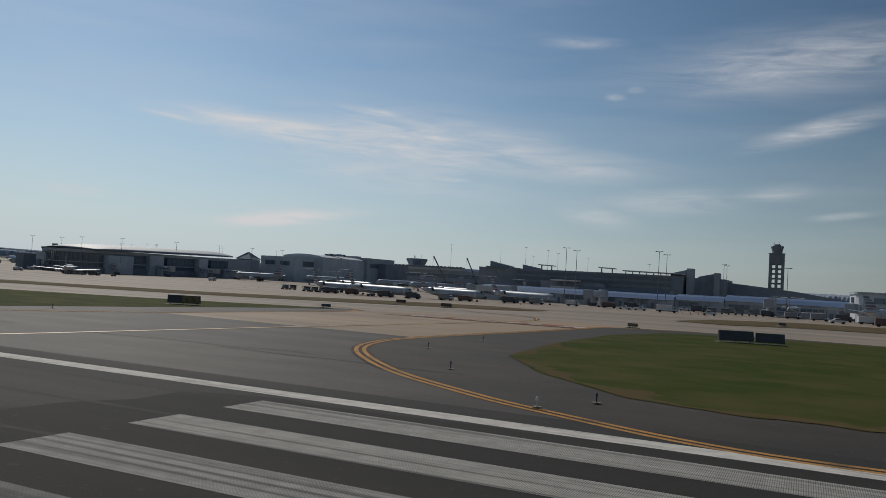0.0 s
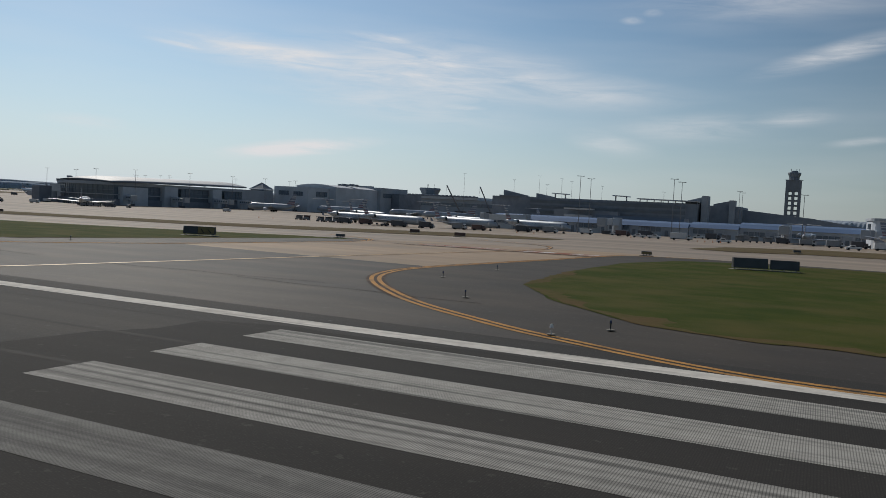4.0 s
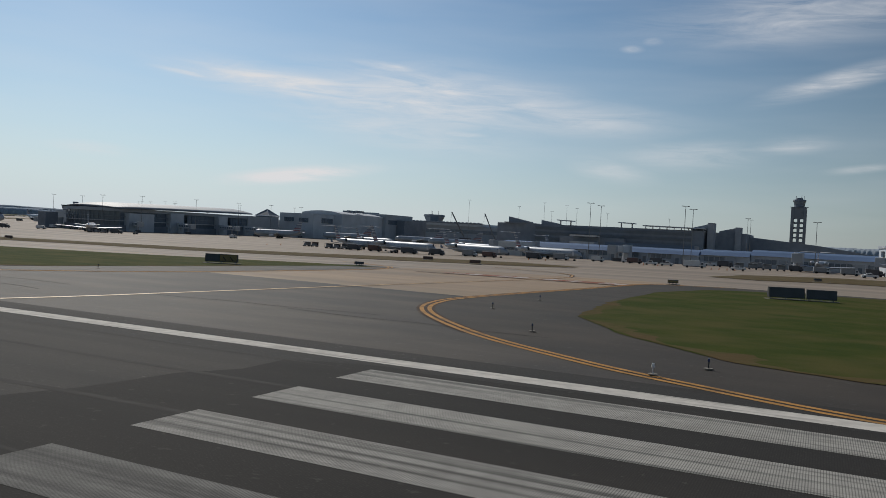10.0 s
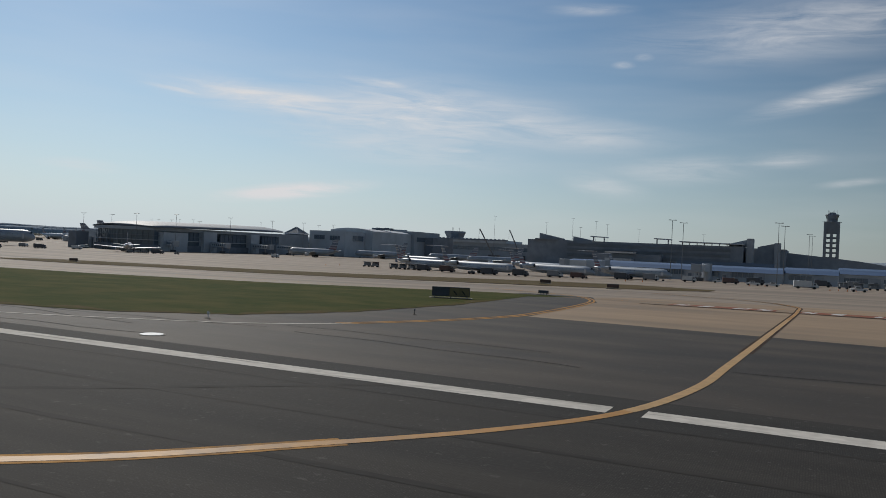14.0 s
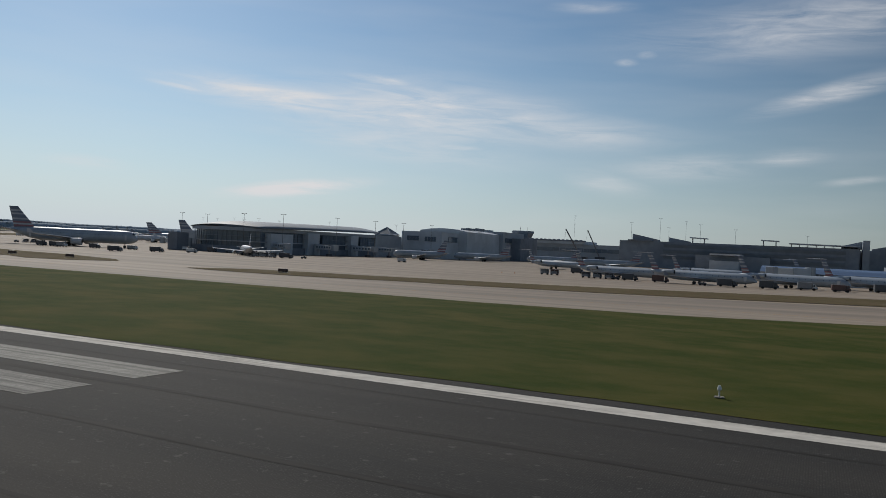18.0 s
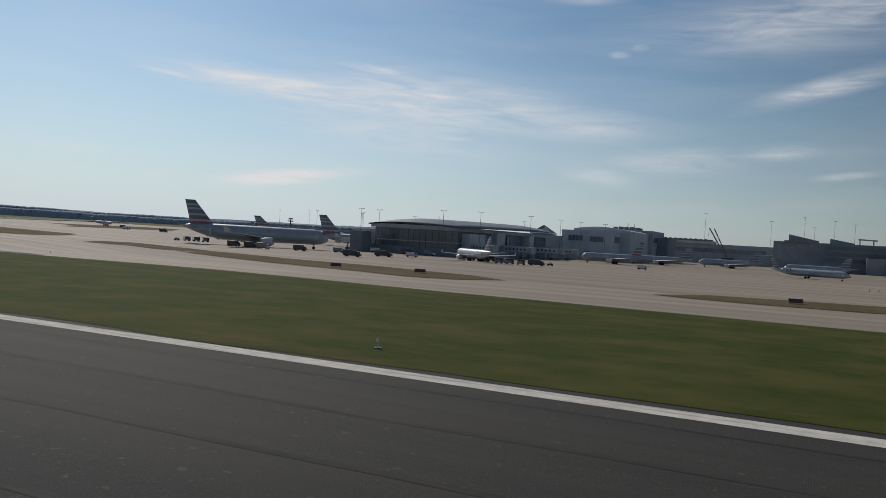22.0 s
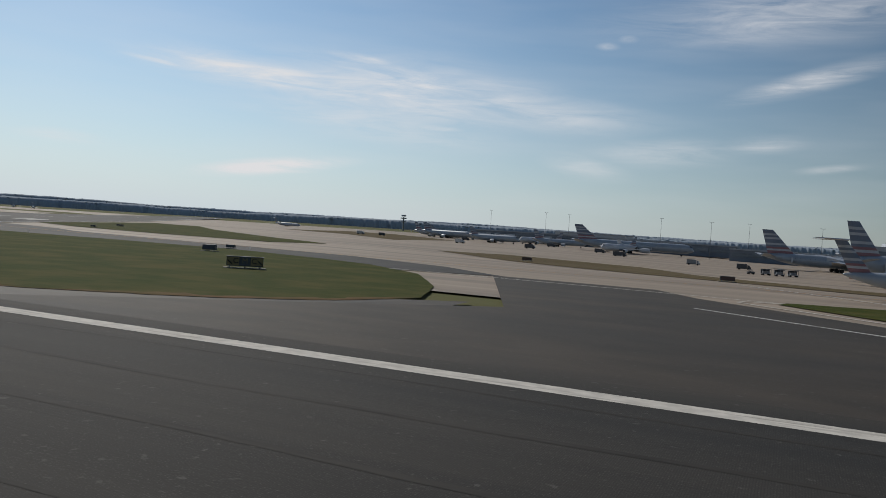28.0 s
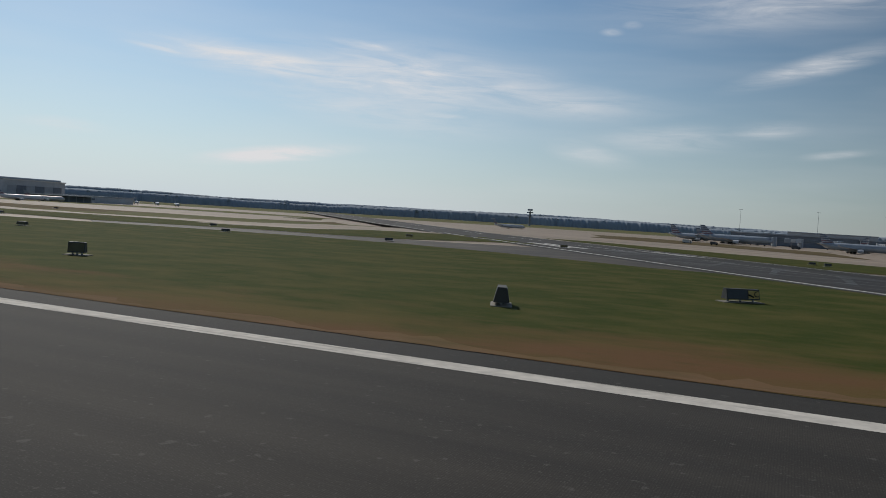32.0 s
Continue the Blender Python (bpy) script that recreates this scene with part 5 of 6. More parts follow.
block("base", ct, M["tower_wall"], -2.8, 2.8, -4.0, 4.0, 0, 8.0)
block("crown", ct, M["tower_wall"], -2.8, 2.8, -4.0, 4.0, 26.2, 33.0)
for i in range(6):
    z = 8.0 + i * 3.1
    for s in (1, -1):
        block("crossbar", ct, M["tower_wall"], s * 1.8 - 1.05, s * 1.8 + 1.05, -3.6, 3.6, z + 2.1, z + 3.1)
part("cab_base", mesh_of(rod, (0, 0, 33.0), (0, 0, 34.4), 3.0, 3.2, seg=8), M["wall_dark"], ct)
part("cab", mesh_of(rod, (0, 0, 34.4), (0, 0, 37.0), 3.0, 3.9, seg=8), M["glass"], ct, "dark slanted cab glass")
part("cab_roof", mesh_of(rod, (0, 0, 37.0), (0, 0, 37.7), 4.0, 3.7, seg=8), M["wall_dark"], ct)
part("penthouse", mesh_of(rod, (0, 0, 37.7), (0, 0, 38.8), 2.2, 1.8, seg=8), M["wall_dark"], ct)
for a in range(5):
    part("antenna", mesh_of(rod, (2.6 * math.cos(a * 1.3), 2.6 * math.sin(a * 1.3), 37.7), (2.6 * math.cos(a * 1.3), 2.6 * math.sin(a * 1.3), 40.2), 0.07), M["pole"], ct)
part("trim", mesh_of(rod, (0, 0, 32.8), (0, 0, 33.1), 5.4, 5.4, seg=4), M["wall_dark"], ct)

# far radar mast
ms = thing("radar_mast", "slim lattice mast with a round antenna platform", "mast", -755, 817, -2.1)
part("lattice", mesh_of(rod, (0, 0, 0), (0, 0, 16), 1.2, 0.8, seg=4), M["pole"], ms)
part("platform", mesh_of(rod, (0, 0, 14), (0, 0, 15.2), 3.6, seg=10), M["wall_dark"], ms)
part("radar_dish", mesh_of(rod, (-2.6, 0, 17.6), (2.6, 0, 17.6), 1.0, seg=8), M["wall_grey"], ms)
part("platform", mesh_of(rod, (0, 0, 10.4), (0, 0, 11.2), 3.0, seg=10), M["wall_dark"], ms)

# hangars and blocks far off
for hx, hy, hw, hd, hh, lab in ((-1020, 395, 60, 50, 12, "long pale hangar far across the field"), (-905, 370, 40, 30, 3.6, "low pale shed far across the field"), (-430, 470, 60, 30, 5.5, "low dark concourse far behind the jets"),
                                (-330, 380, 70, 26, 5, "low dark concourse behind the jets"), (-395, 420, 60, 26, 5.5, "low dark concourse behind the jets"), (-490, 470, 66, 22, 5.8, "low dark concourse far out behind parked jets"),
                                (-300, 420, 40, 30, 6, "low grey building behind the concourse"), (-470, 560, 50, 30, 8, "pale building far behind the apron"), (60, 330, 60, 40, 8, "low building near the tower")):
    hb = thing("far_building", lab, "building", hx, hy)
    block("wall", hb, M["wall_pale"] if "pale" in lab else M["wall_dark"], -hw / 2, hw / 2, -hd / 2, hd / 2, 0, hh)
    block("roof", hb, M["wall_grey"], -hw / 2 - 0.4, hw / 2 + 0.4, -hd / 2 - 0.4, hd / 2 + 0.4, hh, hh + 0.6)
    if hh < 12:
        windows_row(hb, M["glass"], -hw / 2 + 1, hw / 2 - 1, -hd / 2, hh * 0.45, hh * 0.75, max(6, int(hw / 6)))

# doors and gutter of the far hangar, and a long canopy in front of it
hg = [o for o in scene.objects if o.name.startswith("far_building")][0]
for i in range(6):
    block("hangar_door", hg, M["wall_dark"] if i % 2 else M["wall_grey"], 30, 30.3, -22 + 7.4 * i, -15 + 7.4 * i, 0, 8.4)
block("gutter", hg, M["truck_white"], 30.4, 30.9, -25.4, 25.4, 11.9, 12.6)
block("ridge_roof", hg, M["wall_pale"], -26, 26, -25, 25, 12.6, 14.0, bev=0.6)
cn = thing("apron_canopy", "long pale canopy over dark bays before the hangar", "canopy", -868, 316, None, 51)
block("roof", cn, M["truck_white"], -16, 16, -4, 4, 3.4, 3.9)
block("back_wall", cn, M["wall_dark"], -15.5, 15.5, 2, 3.5, 0, 3.4)
for i in range(9):
    block("post", cn, M["wall_grey"], -15.4 + 3.8 * i, -15.0 + 3.8 * i, -3.6, -3.2, 0, 3.4)

# cranes
for x, y, z, dx in ((-209.9, 438.7, 16.3, 10), (-213.8, 500.2, 18.0, 9)):
    cr = thing("crawler_crane", "building crane with a slanting lattice boom", "crane", x + dx, y, G)
    block("body", cr, M["truck_dark"], -3, 3, -2, 2, 0, 4)
    for s in (0.35, -0.35):
        part("boom", mesh_of(rod, (0, s, 3), (-dx, s, z - G), 0.28), M["crane_red"], cr)
    for i in range(8):
        t0, t1 = i / 8, (i + 1) / 8
        part("brace", mesh_of(rod, (-dx * t0, 0.35 if i % 2 else -0.35, 3 + (z - G - 3) * t0), (-dx * t1, -0.35 if i % 2 else 0.35, 3 + (z - G - 3) * t1), 0.12), M["crane_red"], cr)
    part("cable", mesh_of(rod, (-dx, 0, z - G), (-dx - 0.5, 0, z - G - 6), 0.06), M["pole"], cr)

# ---- floodlight poles ----
def light_pole(x, y, top, heads=2):
    z = ground_z(x, y)
    ob = thing("floodlight_pole", "tall slim apron floodlight pole", "light pole", x, y, z, 24, "apron floodlights")
    part("pole", mesh_of(rod, (0, 0, 0), (0, 0, top - z), 0.10, 0.055), M["pole"], ob)
    part("crossarm", mesh_of(rod, (-0.8, 0, top - z), (0.8, 0, top - z), 0.06), M["pole"], ob)
    for k in range(heads):
        xx = -0.75 + 1.5 * k / max(1, heads - 1)
        block("lamp_head", ob, M["pole"], xx - 0.22, xx + 0.22, -0.18, 0.18, top - z - 0.05, top - z + 0.11)


for p in ((-298.8, 229, 11.1), (-301.2, 245.4, 11.4), (-267.7, 227.7, 11.4), (-260.6, 241.6, 12.0), (-250, 262, 12), (-246, 285, 12), (-244, 306, 12.2), (-238, 322, 12.2), (-59.2, 207.4, 13.0), (-56.6, 208.5, 12.4), (-33.9, 203.3, 12.7), (-32.7, 208, 12.2),
          (-28, 310.5, 14.1), (-27.0, 311, 13.6), (-4.1, 208, 10), (-216.8, 480, 26.1), (-181.2, 480, 22.9), (-164.1, 480, 25.8), (-149.2, 480, 24.4), (-159, 480, 20.5), (-139.7, 470, 22.4), (-120.7, 470, 20.2), (-84, 470, 18),
          (-330, 330, 12), (-372, 352, 13), (-400, 400, 15), (-452, 420, 15), (-360, 420, 15), (-480, 470, 17), (-520, 480, 17), (-300, 400, 14)):
    light_pole(*p)
# ledge and transom round the concourse's glazed end
for zl, th, out, mt_ in ((3.1, 0.12, 0.10, "wall_dark"), (1.1, 0.35, 0.35, "wall_grey")):
    part("ledge", mesh_of(prism, [(x, y - out) if y < 240 else (x, y) for x, y in plan_b], zl, zl + th), M[mt_], cb)

# ---- aircraft in their places ----
airliner("silver wide-body jet with a striped tail parked at the gate", (-295.6, 204.8), (-330.6, 180.0), 2.35, 9.8, portholes=34, span=46)
airliner("silver wide-body jet with a striped tail parked behind another", (-300, 289), (-349.8, 279), 2.0, 9.5, portholes=24, span=44)
airliner("silver wide-body jet with a striped tail far behind", (-378, 348), (-426.5, 332.5), 2.0, 8.7, span=44)
airliner("white narrow-body jet with red and blue tail at the gate", (-255.5, 213.5), (-238.5, 196.5), 1.25, 3.9, skin="white_skin", portholes=18, span=22)
airliner("silver narrow-body jet parked at the far gate", (-238, 287), (-216.5, 294.6), 1.45, 5.4, span=25)
for jn, jt in (((-110.5, 191), (-134, 198)), ((-89.5, 176.5), (-113, 184.5)), ((-72, 181), (-94, 190)), ((-56, 190), (-77, 199)), ((-96, 240), (-118, 248)), ((-62, 238), (-84, 246)), ((-150, 262), (-172, 270))):
    airliner("silver regional jet with a striped tail parked in a row", jn, jt, 1.12, 4.0 + ground_z(*jn) + 2.3, True, True, portholes=14)
airliner("silver regional jet seen from behind at its gate", (-2, 226), (-3.5, 204), 1.05, 2.9, True, True)
airliner("white jet at the gate of the round building", (28, 205), (11, 190), 1.3, 4.2, skin="white_skin", portholes=12)
airliner("silver regional jet with T-tail taxiing towards the runway's end", (-312.3, 79.7), (-336.0, 80.4), 0.98, 4.15, True, True, portholes=24, group="taxiing jets")
airliner("silver regional jet far out on the apron", (-508, 428), (-538, 424), 1.4, 4.9, span=26)
airliner("silver jet far behind on the apron", (-430, 372), (-455, 366), 1.4, 5.5, span=26)
airliner("white narrow-body jet parked at the far concourse", (-466, 380), (-460, 402), 1.4, 5.0, skin="white_skin", span=25)
airliner("silver wide-body jet with a striped tail parked far out", (-500, 398), (-534, 407), 1.7, 6.4, span=34)
airliner("silver jet with a striped tail parked behind another", (-522, 424), (-552, 433), 1.5, 6.2, span=28)
airliner("white narrow-body jet parked at the far concourse", (-408, 306), (-398, 326), 1.4, 4.6, skin="white_skin", span=25)
airliner("silver jet far behind on the apron", (-455, 345), (-482, 350), 1.5, 5.0, span=26)
airliner("silver jet parked behind the concourse", (-230, 330), (-205, 338), 1.4, 5.0, span=24)
airliner("silver jet parked before the low terminal", (-205, 360), (-180, 368), 1.4, 4.8, span=24)
airliner("silver jet parked before the parking deck", (-170, 330), (-146, 340), 1.4, 4.6, span=24)
airliner("white jet with a blue tail parked before the far hangar", (-822, 268), (-838, 254), 1.1, 3.4, skin="white_skin", span=18)
airliner("white jet parked before the far canopy", (-846, 300), (-858, 284), 1.1, 3.6, skin="white_skin", span=18)
for k in range(3):
    airliner("small silver jet in a far row", (-925 + 9 * k, 428 + 11 * k), (-936 + 9 * k, 436 + 11 * k), 0.9, 2.6, True, True)
airliner("white narrow-body jet with a striped tail at a far gate", (-478, 424), (-458, 432), 1.3, 5.0, skin="white_skin", span=22)
airliner("small white jet far down the taxiway", (-630, 425), (-648, 423), 1.0, 3.2, True, True, "white_skin")


# ---- signs ----
def lettering(text, size, mat, parent, x, y, z, turn):
    cu = bpy.data.curves.new("lettering", "FONT")
    cu.body, cu.size, cu.align_x, cu.align_y, cu.extrude = text, size, "CENTER", "CENTER", 0.004
    tmp = bpy.data.objects.new("lettering", cu)
    scene.collection.objects.link(tmp)
    dg = bpy.context.evaluated_depsgraph_get()
    me = bpy.data.meshes.new_from_object(tmp.evaluated_get(dg))
    bpy.data.objects.remove(tmp)
    me.materials.clear()
    me.materials.append(mat)
    ob = new("lettering", me)
    ob.parent = parent
    ob.matrix_basis = pose(x, y, z, 90, 0, turn)
    return ob


def taxi_sign(a, b, hgt, panels, label, back=True, dpt=0.26, legs=True):
    """A lit sign board between two ground points, on a concrete pad. panels: share of the width, material, text."""
    cx, cy = (a[0] + b[0]) / 2, (a[1] + b[1]) / 2
    wd = math.hypot(b[0] - a[0], b[1] - a[1])
    turn = math.degrees(math.atan2(b[1] - a[1], b[0] - a[0]))
    ob = thing("taxiway_sign", label, "sign", cx, cy, None, turn, "airfield signs")
    block("pad", ob, M["pad"], -wd / 2 - 0.2, wd / 2 + 0.2, -0.4, 0.4, -0.02, 0.05, bev=0.02)
    for lx in (-wd / 2 + 0.2, 0.0, wd / 2 - 0.2):
        part("leg", mesh_of(rod, (lx, 0, 0.05), (lx, 0, 0.2), 0.05), M["steel"], ob)
    part("housing", mesh_of(loft, [[(-wd / 2, -dpt, 0.16), (wd / 2, -dpt, 0.16), (wd / 2, dpt, 0.16), (-wd / 2, dpt, 0.16)],
                                   [(-wd / 2, -dpt * 0.55, hgt), (wd / 2, -dpt * 0.55, hgt), (wd / 2, dpt * 0.55, hgt), (-wd / 2, dpt * 0.55, hgt)]]), M["sign_frame"], ob)
    x = -wd / 2
    lean = dpt * 0.45 / (hgt - 0.16)
    for share, mat, text in panels:
        x1 = x + wd * share
        y0 = -dpt - 0.012
        bm = mesh_of(loft, [[(x + 0.04, y0 + 0.02, 0.22), (x1 - 0.04, y0 + 0.02, 0.22), (x1 - 0.04, y0 + 0.05, 0.22), (x + 0.04, y0 + 0.05, 0.22)],
                            [(x + 0.04, y0 + lean * (hgt - 0.26), hgt - 0.06), (x1 - 0.04, y0 + lean * (hgt - 0.26), hgt - 0.06), (x1 - 0.04, y0 + lean * (hgt - 0.26) + 0.03, hgt - 0.06), (x + 0.04, y0 + lean * (hgt - 0.26) + 0.03, hgt - 0.06)]])
        part("sign_panel", bm, M[mat], ob)
        if text:
            ym = y0 + lean * (hgt / 2 - 0.16) - 0.03
            ink = M["sign_yellow"] if mat == "sign_black" else M["black_line"]
            xm = (x + x1) / 2
            for ch, off in text:
                if ch in "<>":
                    s = -1 if ch == "<" else 1
                    sg = part("arrow", mesh_of(rod, (xm + off * (x1 - x) - s * 0.14, ym, 0.3 if s < 0 else hgt - 0.25), (xm + off * (x1 - x) + s * 0.14, ym, hgt - 0.25 if s < 0 else 0.3), 0.035, seg=4), ink, ob)
                else:
                    lettering(ch, hgt * 0.62, ink, ob, xm + off * (x1 - x), ym, 0.2 + (hgt - 0.2) / 2, 0)
        x = x1
    return ob


taxi_sign((-51.9, 54.4), (-49.3, 55.6), 0.86, [(0.45, "sign_black", ""), (0.55, "sign_yellow", [("<", -0.2), (">", 0.2)])], "direction sign with a black and a yellow panel on grass")
taxi_sign((-6.2, 67), (-3.7, 68.1), 0.95, [(1.0, "sign_black", "")], "dark-backed airfield sign board on the lawn")
taxi_sign((-3.5, 68.1), (-1.4, 68.6), 0.9, [(1.0, "sign_black", "")], "dark-backed airfield sign board on the lawn")
taxi_sign((-68.7, 29.0), (-69.1, 30.2), 0.68, [(1.0, "sign_black", "")], "black distance marker board on the grass", dpt=0.3)
taxi_sign((-324.2, 54.6), (-321.4, 56.0), 0.74, [(1.0, "sign_black", "")], "wide dark airfield sign board on the grass")
taxi_sign((-317.4, 54.4), (-315.9, 55.2), 0.7, [(1.0, "sign_red", "")], "reddish-brown airfield sign board on the grass")
taxi_sign((-264.9, 27.5), (-265.2, 28.7), 0.72, [(1.0, "sign_black", "")], "black distance marker board on a concrete pad", dpt=0.3)
taxi_sign((-286.6, 44.7), (-286.2, 45.2), 0.52, [(1.0, "sign_yellow", "")], "small yellow marker sign at the pavement's edge", dpt=0.12)
taxi_sign((-382.0, 29.5), (-382.5, 30.6), 0.72, [(1.0, "sign_black", "")], "dark distance marker board on a concrete pad", dpt=0.3)
taxi_sign((-394.5, 64.0), (-393.3, 64.5), 0.66, [(1.0, "sign_black", "")], "small dark board on the grass", dpt=0.4)
taxi_sign((-374.1, 42.8), (-372.2, 44.2), 0.8, [(0.36, "sign_yellow", [("<", -0.25), ("C", 0.2)]), (0.28, "sign_black", [("M", 0)]), (0.36, "sign_yellow", [("C", -0.2), (">", 0.25)])], "yellow and black taxiway direction sign lettered C, M, C")
taxi_sign((-493.2, 41.5), (-491.8, 42.5), 0.66, [(0.64, "sign_black", ""), (0.36, "sign_lit_yellow", [("<", -0.25), ("C", 0.2)])], "dark board with a yellow arrow and C panel on the grass")
taxi_sign((-500.0, 29.3), (-500.4, 30.4), 0.72, [(1.0, "sign_black", "")], "dark distance marker board on a concrete pad", dpt=0.3)
taxi_sign((-525.5, 32.0), (-524.7, 32.4), 0.72, [(1.0, "sign_olive", "")], "narrow olive-brown board on a concrete pad", dpt=0.2)
taxi_sign((-586, 46), (-584, 47), 0.9, [(1.0, "sign_black", "")], "dark board on the grass", dpt=0.4)
for sx, sy, mt_ in ((-233.2, 112.4, "sign_red"), (-218.8, 115, "sign_red"), (-163.2, 113.8, "sign_red"), (-66.2, 126.3, "sign_red"), (-52.5, 116, "sign_red"), (-16, 82.3, "sign_yellow"), (-51, 78.7, "sign_black"), (-384.5, 139.3, "sign_red"), (-347.2, 102.7, "sign_red"), (-400, 75, "sign_black"), (-467, 115.4, "sign_black"), (-485.4, 140, "sign_black"), (-487.6, 141.4, "sign_black"), (-563, 58, "sign_olive"), (-581, 108, "sign_black"), (-560, 86, "sign_black"), (-610, 90, "sign_black"), (-3, 127.2, "sign_black"), (-520, 110, "sign_yellow"), (-540, 95, "sign_black"), (-548, 117, "sign_yellow"), (-670, 150, "sign_black")):
    half = 0.85 if mt_ == "sign_red" else 0.5
    taxi_sign((sx - half, sy - half * 0.24), (sx + half, sy + half * 0.24), 0.68 if mt_ == "sign_red" else 0.46, [(1.0, mt_, "")], {"sign_red": "small dark red taxiway sign on the grass strip", "sign_yellow": "small yellow taxiway sign", "sign_black": "small dark taxiway sign", "sign_olive": "small olive taxiway sign on the grass"}[mt_])


# ---- edge lights ----
def edge_light(x, y, lens="lens", hgt=0.25):
    ob = thing("edge_light", "small raised edge light on a pale pad" if lens == "lens" else "small raised blue taxiway light on a pale pad", "airfield light", x, y, ground_z(x, y) + 0.02, 0, "edge lights")
    ob.scale = (0.68, 0.68, 0.68)
    part("pad", mesh_of(rod, (0, 0, 0), (0, 0, 0.03), 0.17, seg=16), M["pad"], ob)
    part("stem", mesh_of(rod, (0, 0, 0.02), (0, 0, hgt), 0.026), M["truck_white"] if lens == "lens" else M["dark_metal"], ob)
    part("collar", mesh_of(rod, (0, 0, hgt), (0, 0, hgt + 0.04), 0.07 if lens == "lens" else 0.05), M["truck_white"] if lens == "lens" else M["dark_metal"], ob)
    part("lens", mesh_of(rod, (0, 0, hgt + 0.04), (0, 0, hgt + 0.15), 0.075 if lens == "lens" else 0.05, 0.04), M[lens], ob)
    return ob


for x, y, l in ((-6.0, 19.7, "lens"), (-11.3, 26.2, "blue_lens"), (-5.0, 21.8, "blue_lens"), (-15.9, 33.9, "blue_lens"), (-16.4, 42, "blue_lens"), (-47.6, 25.4, "lens"), (-54.5, 19.3, "blue_lens"), (-43.8, 36, "blue_lens"), (-80.2, 20.0, "lens"), (-126.4, 20.0, "lens"), (-172.6, 20.0, "lens"), (-217.5, 20.2, "lens"), (-272, 19.6, "lens"),
                (-397.6, 20.3, "lens"), (-416.2, 25.5, "lens"), (-486, 19.6, "lens"), (-534, 19.4, "lens"), (-582, 19.4, "lens"), (-370, 21.6, "lens"), (-442, 61, "lens"), (-470, 100, "lens"), (-398, 76, "lens"), (-233.2, 58, "blue_lens"), (-320, 33, "blue_lens"), (-430, 72, "lens")):
    edge_light(x, y, l)


# ---- ground vehicles ----
def wheels(parent, L, W, r):
    for sx in (0.32, -0.32):
        for sy in (1, -1):
            part("wheel", mesh_of(rod, (sx * L, sy * W / 2 - 0.1, r), (sx * L, sy * W / 2 + 0.1, r), r, seg=12), M["tyre"], parent)


def baggage_cart(x, y, turn, mat="truck_dark"):
    ob = thing("baggage_cart", "dark covered baggage cart", "baggage cart", x, y, None, turn, "baggage carts")
    ob.scale = (0.95, 0.95, 0.95)
    block("bed", ob, M["steel"], -1.1, 1.1, -0.6, 0.6, 0.35, 0.5)
    block("canopy", ob, M[mat], -1.1, 1.1, -0.62, 0.62, 1.45, 1.55, bev=0.02)
    for sx in (-1.05, 0, 1.05):
        for sy in (-0.55, 0.55):
            part("post", mesh_of(rod, (sx, sy, 0.45), (sx, sy, 1.47), 0.05), M["steel"], ob)
    block("curtain", ob, M[mat], -1.0, 1.0, 0.5, 0.56, 0.5, 1.45)
    block("baggage", ob, M["truck_grey"], -0.8, 0.6, -0.45, 0.4, 0.5, 1.05, bev=0.06)
    wheels(ob, 2.4, 1.1, 0.22)


def tug(x, y, turn, mat="truck_dark"):
    ob = thing("baggage_tug", "low airport tug with an open cab", "tug", x, y, None, turn, "tugs")
    ob.scale = (0.74, 0.74, 0.74)
    block("body", ob, M[mat], -1.1, 1.1, -0.55, 0.55, 0.3, 0.85, bev=0.06)
    block("cab_roof", ob, M[mat], -0.7, 0.4, -0.5, 0.5, 1.4, 1.5, bev=0.03)
    for sx in (-0.65, 0.35):
        for sy in (-0.45, 0.45):
            part("post", mesh_of(rod, (sx, sy, 0.8), (sx, sy, 1.42), 0.04), M["steel"], ob)
    block("seat", ob, M["truck_dark"], -0.5, -0.1, -0.4, 0.4, 0.85, 1.1, bev=0.04)
    wheels(ob, 2.2, 1.0, 0.28)


def truck(x, y, turn, box_mat="truck_white", ln=4.6, hgt=2.2, cab="truck_white", lab="service truck with a box body on the apron"):
    ob = thing("service_truck", lab, "truck", x, y, None, turn, "service trucks")
    ob.scale = (0.74, 0.74, 0.74)
    block("chassis", ob, M["truck_dark"], -ln / 2, ln / 2, -0.75, 0.75, 0.35, 0.55)
    block("box_body", ob, M[box_mat], -ln / 2, ln * 0.22, -0.85, 0.85, 0.55, hgt, bev=0.04)
    part("cab", mesh_of(upright, [(ln * 0.25, 0.5), (ln / 2, 0.5), (ln / 2, 1.0), (ln * 0.44, 1.1), (ln * 0.38, 1.7), (ln * 0.25, 1.75)], -0.78, 0.78), M[cab], ob)
    block("windscreen", ob, M["porthole"], ln * 0.385, ln * 0.42, -0.7, 0.7, 1.12, 1.62)
    for s in (1, -1):
        block("side_window", ob, M["porthole"], ln * 0.28, ln * 0.37, s * 0.79 - 0.02, s * 0.79 + 0.02, 1.1, 1.6)
        block("headlight", ob, M["lens"], ln / 2, ln / 2 + 0.03, s * 0.55 - 0.12, s * 0.55 + 0.12, 0.65, 0.82)
    wheels(ob, ln, 1.5, 0.36)


